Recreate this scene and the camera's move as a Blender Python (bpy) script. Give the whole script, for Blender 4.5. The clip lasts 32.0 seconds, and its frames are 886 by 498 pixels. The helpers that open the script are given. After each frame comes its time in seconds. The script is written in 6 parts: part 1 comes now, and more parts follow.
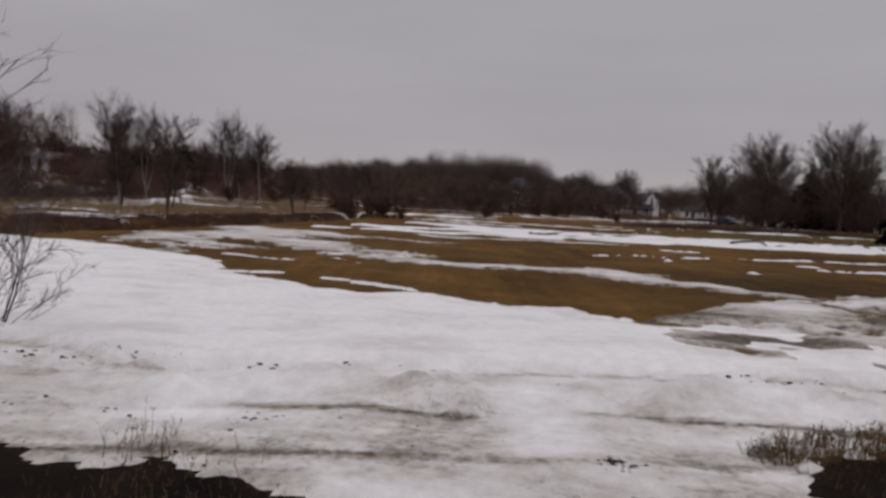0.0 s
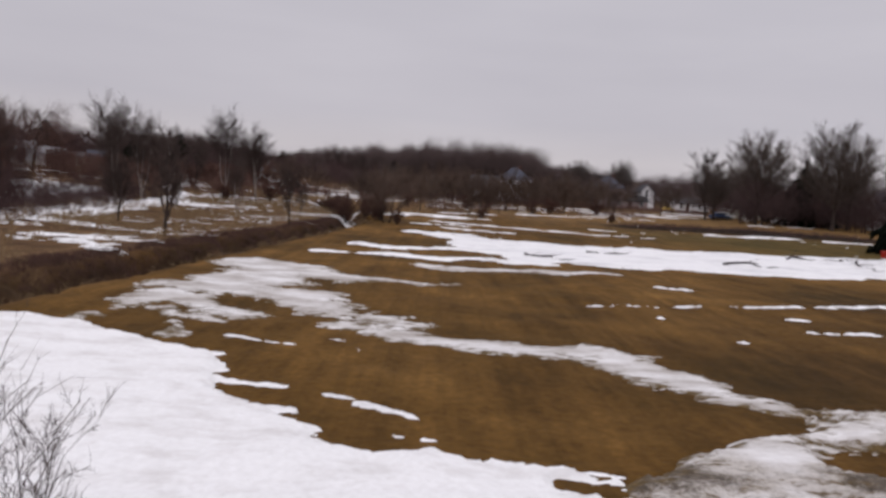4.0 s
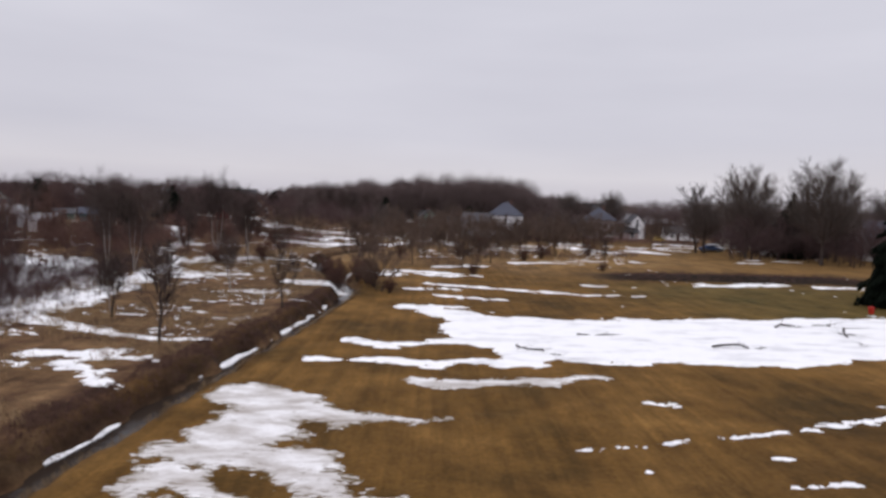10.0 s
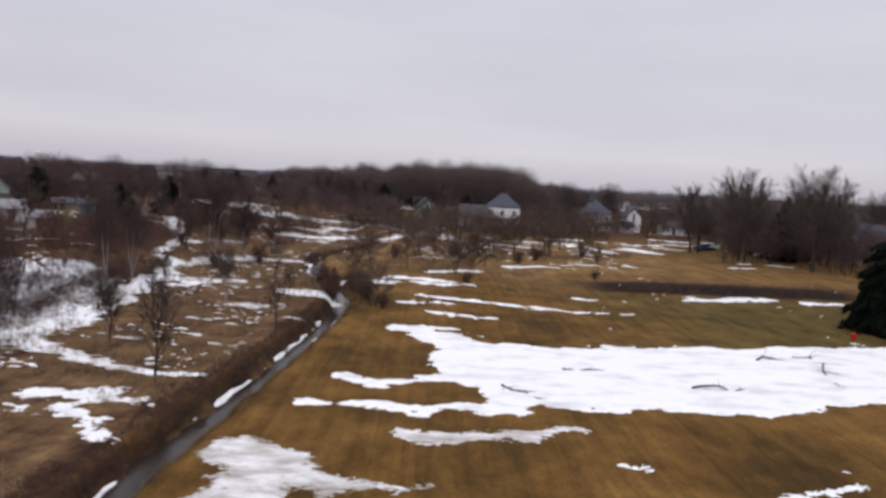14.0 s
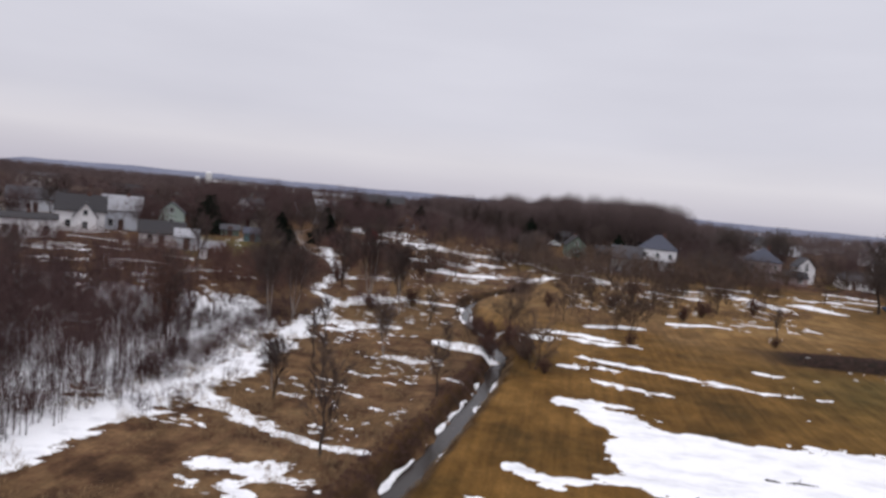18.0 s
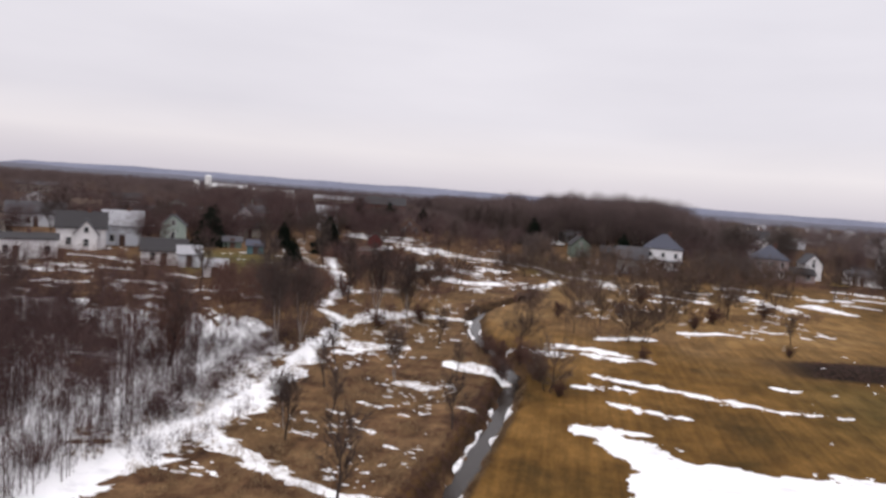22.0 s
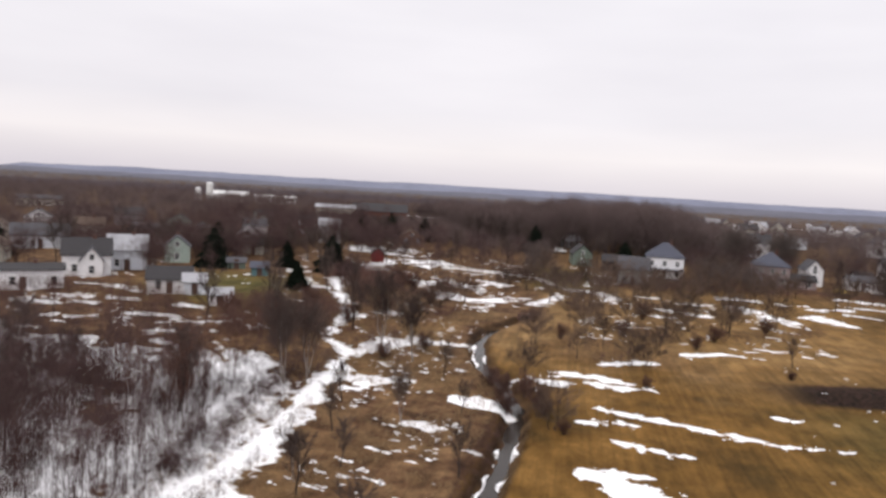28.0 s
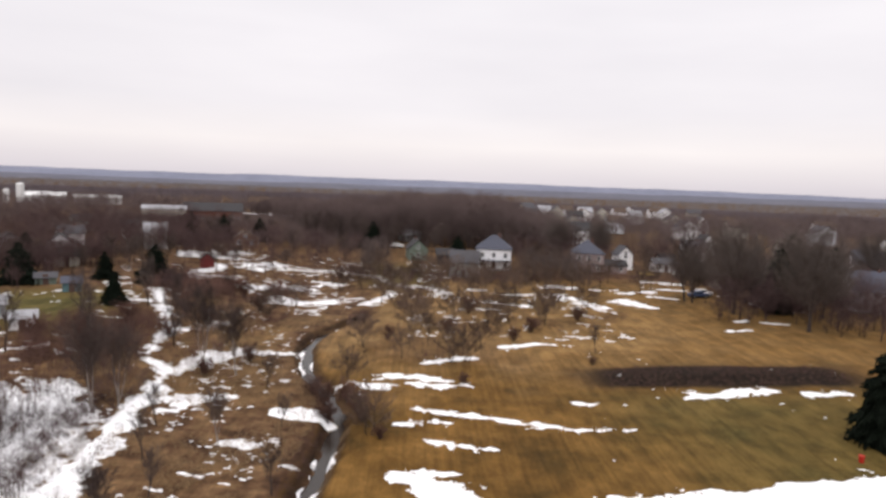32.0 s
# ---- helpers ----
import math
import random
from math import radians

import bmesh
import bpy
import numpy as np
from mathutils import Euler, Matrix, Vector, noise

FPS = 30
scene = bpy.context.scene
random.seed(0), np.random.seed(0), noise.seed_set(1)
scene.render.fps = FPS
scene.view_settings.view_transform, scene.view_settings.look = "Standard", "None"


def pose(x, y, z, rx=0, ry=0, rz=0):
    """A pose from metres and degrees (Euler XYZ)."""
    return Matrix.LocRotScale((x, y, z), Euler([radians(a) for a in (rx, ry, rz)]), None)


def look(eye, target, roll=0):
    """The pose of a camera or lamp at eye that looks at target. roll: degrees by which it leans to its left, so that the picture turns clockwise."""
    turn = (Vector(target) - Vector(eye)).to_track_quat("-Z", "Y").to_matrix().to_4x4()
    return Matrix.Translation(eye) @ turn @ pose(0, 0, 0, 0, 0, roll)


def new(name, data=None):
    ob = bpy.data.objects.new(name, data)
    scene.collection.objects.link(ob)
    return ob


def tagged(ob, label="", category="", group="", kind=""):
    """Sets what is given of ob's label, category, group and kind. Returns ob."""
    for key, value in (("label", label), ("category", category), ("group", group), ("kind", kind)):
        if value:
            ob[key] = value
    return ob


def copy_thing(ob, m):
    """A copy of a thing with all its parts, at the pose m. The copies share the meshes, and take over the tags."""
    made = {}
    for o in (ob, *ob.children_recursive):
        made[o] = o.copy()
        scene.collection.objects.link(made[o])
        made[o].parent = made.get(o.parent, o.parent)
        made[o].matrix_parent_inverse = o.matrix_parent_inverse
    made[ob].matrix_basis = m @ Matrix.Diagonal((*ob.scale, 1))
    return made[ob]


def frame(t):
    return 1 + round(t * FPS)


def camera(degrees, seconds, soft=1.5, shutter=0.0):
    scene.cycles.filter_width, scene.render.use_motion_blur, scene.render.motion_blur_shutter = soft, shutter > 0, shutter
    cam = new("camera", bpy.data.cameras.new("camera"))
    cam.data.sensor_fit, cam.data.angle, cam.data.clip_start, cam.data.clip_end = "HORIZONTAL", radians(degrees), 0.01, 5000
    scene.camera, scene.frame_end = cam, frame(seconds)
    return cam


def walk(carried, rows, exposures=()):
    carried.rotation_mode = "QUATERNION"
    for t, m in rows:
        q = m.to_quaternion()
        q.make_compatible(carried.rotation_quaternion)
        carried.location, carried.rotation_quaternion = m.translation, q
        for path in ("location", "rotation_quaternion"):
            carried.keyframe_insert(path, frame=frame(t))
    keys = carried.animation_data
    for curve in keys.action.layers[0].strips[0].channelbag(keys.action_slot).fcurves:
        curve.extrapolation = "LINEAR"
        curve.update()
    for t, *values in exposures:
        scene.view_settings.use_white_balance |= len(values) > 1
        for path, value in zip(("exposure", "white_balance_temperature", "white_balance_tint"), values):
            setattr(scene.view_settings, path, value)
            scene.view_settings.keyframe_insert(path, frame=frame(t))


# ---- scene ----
# ---- camera: seconds, eye, turn to the left, pitch, roll ----
PATH = [
    (0, 2.50, -1.62, 1.38, -0.04, -3.20, 3.12),
    (0.5, 2.46, -1.61, 1.58, -0.07, -2.92, 3.18),
    (1, 2.40, -1.59, 1.86, -0.01, -2.88, 3.15),
    (1.5, 2.35, -1.57, 2.19, -0.19, -2.88, 2.70),
    (2, 2.31, -1.56, 2.52, -0.27, -3.70, 2.25),
    (2.5, 2.26, -1.64, 2.89, -0.05, -3.30, 2.65),
    (3, 2.26, -1.74, 3.21, -0.09, -2.48, 1.71),
    (3.5, 2.28, -1.76, 3.58, -0.53, -4.41, 3.79),
    (5.5, 1.95, -1.93, 5.27, -0.93, -5.14, 3.31),
    (6, 1.88, -1.88, 5.73, -1.07, -6.56, 3.17),
    (6.5, 1.97, -1.83, 6.20, -0.89, -4.80, 2.93),
    (7, 2.03, -1.83, 6.63, -0.83, -3.17, 2.65),
    (7.5, 2.06, -1.79, 7.01, -0.77, -2.95, 2.59),
    (8, 2.08, -1.73, 7.44, -0.86, -3.76, 3.29),
    (8.5, 2.10, -1.76, 7.87, -0.91, -3.61, 3.24),
    (9, 2.14, -1.92, 8.26, -0.84, -3.66, 3.22),
    (9.5, 2.15, -1.89, 8.60, -1.01, -4.02, 3.33),
    (10, 2.18, -2.05, 9.07, -1.00, -3.13, 2.02),
    (10.5, 2.26, -2.27, 9.59, -1.11, -2.33, 3.01),
    (11, 2.24, -2.19, 10.10, -1.27, -3.93, 4.26),
    (11.5, 2.25, -2.21, 10.58, -1.22, -4.74, 3.04),
    (12, 2.37, -2.44, 11.22, -1.21, -3.17, 2.91),
    (12.5, 2.42, -2.75, 11.79, -1.27, -2.68, 3.19),
    (13, 2.49, -2.88, 12.54, -1.19, -3.44, 3.68),
    (13.5, 2.55, -2.80, 13.12, -1.20, -4.84, 4.05),
    (14, 2.54, -2.91, 13.78, -1.20, -5.21, 3.29),
    (14.5, 2.57, -3.02, 14.32, -1.31, -5.50, 3.16),
    (16.5, 2.51, -3.14, 16.92, -1.53, -6.15, 4.65),
    (17, 2.13, -3.04, 17.06, -1.83, -5.34, 3.22),
    (17.5, 0.60, -0.70, 16.74, 2.24, -4.42, 4.37),
    (18, -1.10, 1.50, 16.62, 9.91, -4.08, 5.47),
    (18.5, -2.35, 2.90, 16.54, 10.86, -3.33, 4.11),
    (19, -2.40, 3.06, 16.94, 10.32, -3.98, 2.86),
    (19.5, -2.30, 3.12, 17.18, 10.27, -4.61, 2.94),
    (20, -2.37, 3.32, 17.60, 10.00, -5.33, 3.85),
    (20.5, -2.40, 3.12, 18.16, 9.96, -5.19, 3.54),
    (21, -2.57, 2.82, 18.75, 9.91, -4.28, 3.89),
    (21.5, -2.58, 2.72, 19.10, 9.99, -3.42, 2.95),
    (22, -2.55, 2.98, 19.34, 9.90, -4.60, 4.24),
    (22.5, -2.52, 3.11, 19.70, 9.77, -5.57, 4.27),
    (23, -2.47, 2.92, 20.15, 9.89, -4.37, 3.53),
    (23.5, -2.47, 2.82, 20.44, 9.94, -4.31, 3.36),
    (24, -2.50, 2.98, 20.84, 9.92, -5.47, 4.00),
    (24.5, -2.58, 2.90, 21.32, 10.01, -5.03, 3.95),
    (25, -2.46, 2.55, 21.71, 10.18, -4.09, 3.25),
    (25.5, -2.48, 2.54, 22.16, 10.16, -4.28, 3.75),
    (27.5, -2.77, 2.37, 23.79, 10.11, -4.43, 3.63),
    (28, -2.95, 2.42, 24.06, 10.01, -5.01, 3.31),
    (28.5, -3.13, 2.60, 24.43, 10.02, -6.21, 3.16),
    (29, -3.17, 2.43, 24.88, 10.28, -5.63, 2.82),
    (29.5, -3.34, 2.46, 25.33, 10.31, -6.70, 3.85),
    (30, -3.33, 2.09, 25.91, 10.25, -5.69, 3.03),
    (30.5, -3.35, 1.76, 26.24, 10.33, -4.75, 2.72),
    (31, -3.36, 1.61, 26.43, 10.58, -4.33, 3.13),
    (31.5, -2.72, 2.00, 26.61, 8.21, -4.97, 2.86),
    (32, 1.20, 0.55, 27.05, -2.15, -5.37, 2.03),
]
cam = camera(64.19, 32.0, soft=2.95)
walk(cam, [(t, pose(x, y, z, 90 + pitch, 0, yaw) @ pose(0, 0, 0, 0, 0, roll)) for t, x, y, z, yaw, pitch, roll in PATH],
     exposures=[(0.0, -1.14, 6600, 16), (1.0, -1.18, 6560, 16), (2.2, -1.14, 6530, 16), (3.0, -0.8, 6500, 16), (4.0, -0.6, 6450, 17), (5.5, -0.35, 6450, 18), (7.0, -0.32, 6280, 16), (13.0, -0.31, 6260, 15), (17.0, -0.3, 6180, 14), (19.0, -0.16, 6380, 15), (23.0, 0.0, 6520, 15), (28.0, 0.16, 6620, 13), (30.0, 0.2, 6640, 13), (31.0, 0.22, 6640, 13), (32.0, 0.17, 6700, 13)])

# ---- world and sun: overcast, brighter overhead than at the horizon ----
world = bpy.data.worlds.new("overcast_sky")
scene.world = world
world.use_nodes = True
wn, wl = world.node_tree.nodes, world.node_tree.links
wn.clear()


def wnode(kind, **props):
    n = wn.new(kind)
    for key, value in props.items():
        if key == "ramp":
            els = n.color_ramp.elements
            while len(els) > len(value):
                els.remove(els[-1])
            while len(els) < len(value):
                els.new(1.0)
            for e, (p, c) in zip(els, value):
                e.position, e.color = p, (*c, 1)
    return n


w_geo = wnode("ShaderNodeTexCoord")
w_sep = wnode("ShaderNodeSeparateXYZ")
wl.new(w_geo.outputs["Generated"], w_sep.inputs[0])
w_ramp = wnode("ShaderNodeValToRGB", ramp=[(0.0, (0.70, 0.67, 0.72)), (0.05, (0.88, 0.85, 0.86)), (0.10, (0.80, 0.79, 0.83)),
                                          (0.30, (0.88, 0.88, 0.92)), (0.6, (1.25, 1.25, 1.28)), (1.0, (1.75, 1.75, 1.77))])
wl.new(w_sep.outputs["Z"], w_ramp.inputs[0])
w_map = wnode("ShaderNodeMapping")
w_map.inputs["Scale"].default_value = (1.0, 1.0, 5.0)
wl.new(w_geo.outputs["Generated"], w_map.inputs[0])
w_noise = wnode("ShaderNodeTexNoise")
w_noise.inputs["Scale"].default_value, w_noise.inputs["Detail"].default_value = 1.6, 4.0
wl.new(w_map.outputs[0], w_noise.inputs["Vector"])
w_cloud = wnode("ShaderNodeValToRGB", ramp=[(0.25, (0.90, 0.90, 0.91)), (0.75, (1.07, 1.07, 1.06))])
wl.new(w_noise.outputs["Fac"], w_cloud.inputs[0])
w_mul = wnode("ShaderNodeMixRGB")
w_mul.blend_type, w_mul.inputs[0].default_value = "MULTIPLY", 1.0
wl.new(w_ramp.outputs[0], w_mul.inputs[1])
wl.new(w_cloud.outputs[0], w_mul.inputs[2])
w_sky = wnode("ShaderNodeTexSky")
w_sky.sky_type, w_sky.sun_disc, w_sky.sun_elevation, w_sky.sun_rotation = "NISHITA", False, radians(38), radians(200)
w_bg1, w_bg2, w_add, w_out = (wnode("ShaderNodeBackground"), wnode("ShaderNodeBackground"), wnode("ShaderNodeAddShader"), wnode("ShaderNodeOutputWorld"))
wl.new(w_mul.outputs[0], w_bg1.inputs[0])
wl.new(w_sky.outputs[0], w_bg2.inputs[0])
w_bg1.inputs[1].default_value, w_bg2.inputs[1].default_value = 0.92, 0.004
wl.new(w_bg1.outputs[0], w_add.inputs[0])
wl.new(w_bg2.outputs[0], w_add.inputs[1])
wl.new(w_add.outputs[0], w_out.inputs[0])
sun = new("sun", bpy.data.lights.new("sun", "SUN"))
sun.data.energy, sun.data.angle, sun.data.color = 0.7, radians(25), (1.0, 0.97, 0.94)
sun.matrix_basis = look((-20, -50, 60), (0, 0, 0))


# ---- materials ----
def mat(name, colors, scale=4.0, rough=0.9, bump=0.3, bump_scale=None, detail=6.0, fine=None, stretch=(1, 1, 1), vary=0.0, metal=0.0, spec=0.2, ramp=(0.3, 0.7)):
    """Two or three colours mixed by noise at one scale, a finer grain over it, relief, and a change from piece to piece."""
    m = bpy.data.materials.new(name)
    m.use_nodes = True
    nt = m.node_tree
    n, l = nt.nodes, nt.links
    b = n["Principled BSDF"]
    b.inputs["Roughness"].default_value, b.inputs["Metallic"].default_value, b.inputs["Specular IOR Level"].default_value = rough, metal, spec
    tc = n.new("ShaderNodeTexCoord")
    mp = n.new("ShaderNodeMapping")
    mp.inputs["Scale"].default_value = stretch
    l.new(tc.outputs["Object"], mp.inputs[0])
    nz = n.new("ShaderNodeTexNoise")
    nz.inputs["Scale"].default_value, nz.inputs["Detail"].default_value, nz.inputs["Roughness"].default_value = scale, detail, 0.62
    l.new(mp.outputs[0], nz.inputs["Vector"])
    rp = n.new("ShaderNodeValToRGB")
    els = rp.color_ramp.elements
    while len(els) < len(colors):
        els.new(0.5)
    for i, (e, c) in enumerate(zip(els, colors)):
        e.position, e.color = ramp[0] + (ramp[1] - ramp[0]) * i / max(1, len(colors) - 1), (*c, 1)
    l.new(nz.outputs["Fac"], rp.inputs[0])
    out = rp.outputs[0]
    nf = n.new("ShaderNodeTexNoise")
    nf.inputs["Scale"].default_value, nf.inputs["Detail"].default_value = fine or scale * 9, 3.0
    l.new(mp.outputs[0], nf.inputs["Vector"])
    hs = n.new("ShaderNodeHueSaturation")
    mr = n.new("ShaderNodeMapRange")
    mr.inputs["To Min"].default_value, mr.inputs["To Max"].default_value = 0.75, 1.25
    l.new(nf.outputs["Fac"], mr.inputs[0])
    l.new(out, hs.inputs["Color"])
    if vary:
        oi = n.new("ShaderNodeObjectInfo")
        mv = n.new("ShaderNodeMapRange")
        mv.inputs["To Min"].default_value, mv.inputs["To Max"].default_value = 1 - vary, 1 + vary
        l.new(oi.outputs["Random"], mv.inputs[0])
        mm = n.new("ShaderNodeMath")
        mm.operation = "MULTIPLY"
        l.new(mr.outputs[0], mm.inputs[0])
        l.new(mv.outputs[0], mm.inputs[1])
        l.new(mm.outputs[0], hs.inputs["Value"])
    else:
        l.new(mr.outputs[0], hs.inputs["Value"])
    l.new(hs.outputs[0], b.inputs["Base Color"])
    if bump:
        bp = n.new("ShaderNodeBump")
        bp.inputs["Strength"].default_value, bp.inputs["Distance"].default_value = bump, 0.05
        nb = nf
        if bump_scale:
            nb = n.new("ShaderNodeTexNoise")
            nb.inputs["Scale"].default_value, nb.inputs["Detail"].default_value = bump_scale, 6.0
            l.new(mp.outputs[0], nb.inputs["Vector"])
        l.new(nb.outputs["Fac"], bp.inputs["Height"])
        l.new(bp.outputs[0], b.inputs["Normal"])
    return m


BARK = mat("bark_grey_brown", [(0.026, 0.019, 0.017), (0.066, 0.050, 0.044)], 6.0, stretch=(1, 1, 0.2), vary=0.25)
TWIG = mat("bare_twigs", [(0.040, 0.028, 0.025), (0.090, 0.066, 0.058)], 2.0, bump=0, vary=0.3)
THICKET = mat("dark_wet_sapling_bark", [(0.030, 0.016, 0.0155), (0.088, 0.052, 0.049)], 0.25, fine=2.0, bump=0)
TWIG_SOFT = mat("brown_orchard_twigs", [(0.058, 0.039, 0.031), (0.128, 0.088, 0.068)], 1.2, bump=0, vary=0.25)
TWIG_RED = mat("reddish_brush_twigs", [(0.056, 0.028, 0.023), (0.128, 0.069, 0.054)], 1.5, bump=0, vary=0.25)
TWIG_PALE = mat("pale_twigs", [(0.075, 0.059, 0.053), (0.155, 0.125, 0.112)], 2.0, bump=0, vary=0.2)
BIRCH = mat("birch_bark", [(0.09, 0.07, 0.06), (0.27, 0.235, 0.21), (0.40, 0.365, 0.335)], 5.0, stretch=(1, 1, 3))
NEEDLE = mat("conifer_needles", [(0.003, 0.0045, 0.0035), (0.009, 0.0125, 0.008)], 3.0, bump=0, vary=0.2, spec=0.03)
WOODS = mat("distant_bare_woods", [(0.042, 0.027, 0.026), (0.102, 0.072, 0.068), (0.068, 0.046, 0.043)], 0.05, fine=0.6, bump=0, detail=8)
# woods farther off: aerial haze painted in as paler, greyer colour
FAR_WOODS = mat("haze_tinted_far_woods", [(0.095, 0.085, 0.090), (0.150, 0.135, 0.140)], 0.006, fine=0.05, bump=0, detail=8)
MID_WOODS = mat("haze_tinted_woods_on_plain", [(0.062, 0.047, 0.052), (0.112, 0.088, 0.094)], 0.02, fine=0.2, bump=0, detail=8)
# the blue of distance haze is part of these two colours
HILLS = mat("haze_tinted_hills", [(0.135, 0.145, 0.20), (0.18, 0.19, 0.25)], 0.002, fine=0.02, bump=0)
RIDGE = mat("haze_tinted_ridge", [(0.075, 0.073, 0.098), (0.11, 0.108, 0.135)], 0.004, fine=0.03, bump=0, detail=8)


def snow_material(name, clean, stained, stain_scale=0.5, stain=(0.3, 0.6), rough=0.7, bump=0.45):
    """Snow with stains, relief, dirt where "dirt" says so, and grass showing through where "depth" says it is thin."""
    m = bpy.data.materials.new(name)
    m.use_nodes = True
    n, l = m.node_tree.nodes, m.node_tree.links
    b = n["Principled BSDF"]
    b.inputs["Roughness"].default_value, b.inputs["Specular IOR Level"].default_value = rough, 0.25
    tc = n.new("ShaderNodeTexCoord")

    def grainy(scale, detail, stretch=(1, 1, 1)):
        mp, nz = n.new("ShaderNodeMapping"), n.new("ShaderNodeTexNoise")
        mp.inputs["Scale"].default_value = stretch
        l.new(tc.outputs["Object"], mp.inputs[0])
        l.new(mp.outputs[0], nz.inputs["Vector"])
        nz.inputs["Scale"].default_value, nz.inputs["Detail"].default_value, nz.inputs["Roughness"].default_value = scale, detail, 0.68
        return nz.outputs["Fac"]

    def ramp2(fac, p0, c0, p1, c1):
        rp = n.new("ShaderNodeValToRGB")
        for e, (p, c) in zip(rp.color_ramp.elements, ((p0, c0), (p1, c1))):
            e.position, e.color = p, (*c, 1)
        l.new(fac, rp.inputs[0])
        return rp.outputs[0]

    def mix(fac, a, c, blend="MIX"):
        mx = n.new("ShaderNodeMixRGB")
        mx.blend_type = blend
        for k, s in enumerate((fac, a, c)):
            if isinstance(s, float):
                mx.inputs[k].default_value = s
            else:
                l.new(s, mx.inputs[k])
        return mx.outputs[0]

    def math_of(op, a, c):
        mt = n.new("ShaderNodeMath")
        mt.operation = op
        for k, s in enumerate((a, c)):
            if isinstance(s, float):
                mt.inputs[k].default_value = s
            else:
                l.new(s, mt.inputs[k])
        return mt.outputs[0]

    def at(layer):
        q = n.new("ShaderNodeAttribute")
        q.attribute_name = layer
        return q.outputs["Fac"]

    col = ramp2(grainy(stain_scale, 8.0, (0.6, 1.3, 1)), stain[0], stained, stain[1], clean)
    fine = grainy(9.0, 4.0)
    col = mix(0.5, col, ramp2(fine, 0.3, (0.82, 0.81, 0.80), 0.7, (1.08, 1.08, 1.08)), "MULTIPLY")
    grime = math_of("MULTIPLY", at("dirt"), ramp2(grainy(2.6, 7.0, (0.6, 1.4, 1)), 0.3, (0.6, 0.6, 0.6), 0.7, (4.2, 4.2, 4.2)))
    grime = ramp2(grime, 0.0, (0, 0, 0), 1.0, (1, 1, 1))
    col = mix(grime, col, ramp2(fine, 0.3, (0.34, 0.305, 0.27), 0.7, (0.60, 0.56, 0.52)))
    speckle = grainy(14.0, 6.0)
    dirty = math_of("SUBTRACT", math_of("ADD", at("dirt"), speckle), 0.77)
    dirty = ramp2(dirty, 0.0, (0, 0, 0), 0.35, (1, 1, 1))
    col = mix(dirty, col, ramp2(fine, 0.3, (0.035, 0.026, 0.018), 0.7, (0.16, 0.125, 0.095)))
    edge = grainy(3.2, 9.0, (0.55, 1.5, 1))
    cover = math_of("ADD", at("depth"), math_of("MULTIPLY", math_of("SUBTRACT", edge, 0.5), 2.2))
    cover = ramp2(cover, 0.05, (0, 0, 0), 0.32, (1, 1, 1))
    col = mix(cover, ramp2(fine, 0.3, (0.055, 0.035, 0.010), 0.7, (0.150, 0.092, 0.028)), col)
    l.new(col, b.inputs["Base Color"])
    bp = n.new("ShaderNodeBump")
    bp.inputs["Strength"].default_value, bp.inputs["Distance"].default_value = bump, 0.05
    l.new(grainy(3.0, 7.0), bp.inputs["Height"])
    l.new(bp.outputs[0], b.inputs["Normal"])
    return m


SNOW = snow_material("old_snow", (0.90, 0.90, 0.92), (0.60, 0.60, 0.63), 0.4, (0.30, 0.50))
SNOW_GREY = snow_material("slushy_grey_snow", (0.82, 0.81, 0.82), (0.38, 0.34, 0.31), 0.55, (0.36, 0.62))
SNOW_BANK = snow_material("dirt_flecked_bank_snow", (0.94, 0.94, 0.955), (0.74, 0.72, 0.72), 1.3, (0.3, 0.52), 0.75, 1.0)
SOIL = mat("wet_black_soil", [(0.008, 0.006, 0.005), (0.03, 0.022, 0.016)], 3.0, bump=0.8, bump_scale=14.0)
STRAW_DARK = mat("wet_dead_grass", [(0.045, 0.028, 0.014), (0.15, 0.098, 0.05)], 3.0, bump=0, vary=0.3)
STRAW = mat("dry_weed_stalks", [(0.10, 0.060, 0.030), (0.24, 0.165, 0.09)], 3.0, bump=0, vary=0.3)
CABLE = mat("black_cable", [(0.015, 0.015, 0.016), (0.03, 0.03, 0.032)], 3.0, rough=0.6, bump=0)
CONCRETE = mat("old_concrete", [(0.18, 0.17, 0.155), (0.32, 0.30, 0.28)], 2.0)
GLASS_DARK = mat("dark_window_glass", [(0.012, 0.014, 0.018), (0.035, 0.04, 0.05)], 0.6, rough=0.08, bump=0, spec=0.6)
TRIM = mat("white_trim_paint", [(0.62, 0.62, 0.62), (0.78, 0.78, 0.77)], 2.0, rough=0.55, bump=0.1)
BRICK = mat("chimney_brick", [(0.09, 0.05, 0.042), (0.16, 0.09, 0.075)], 5.0)
RUBBER = mat("tyre_rubber", [(0.012, 0.012, 0.013), (0.03, 0.03, 0.03)], 8.0, bump=0.2)
STEEL = mat("dull_wheel_steel", [(0.30, 0.31, 0.32), (0.45, 0.46, 0.47)], 6.0, rough=0.4, metal=0.8, bump=0)
PAINTS = {}


def paint(name, c, rough=0.65, spread=0.82, stretch=(1, 1, 6)):
    """Weathered paint or cladding of one colour, made once."""
    if name not in PAINTS:
        PAINTS[name] = mat(name, [tuple(v * spread for v in c), c], 1.3, rough=rough, bump=0.15, fine=9.0, stretch=stretch)
    return PAINTS[name]


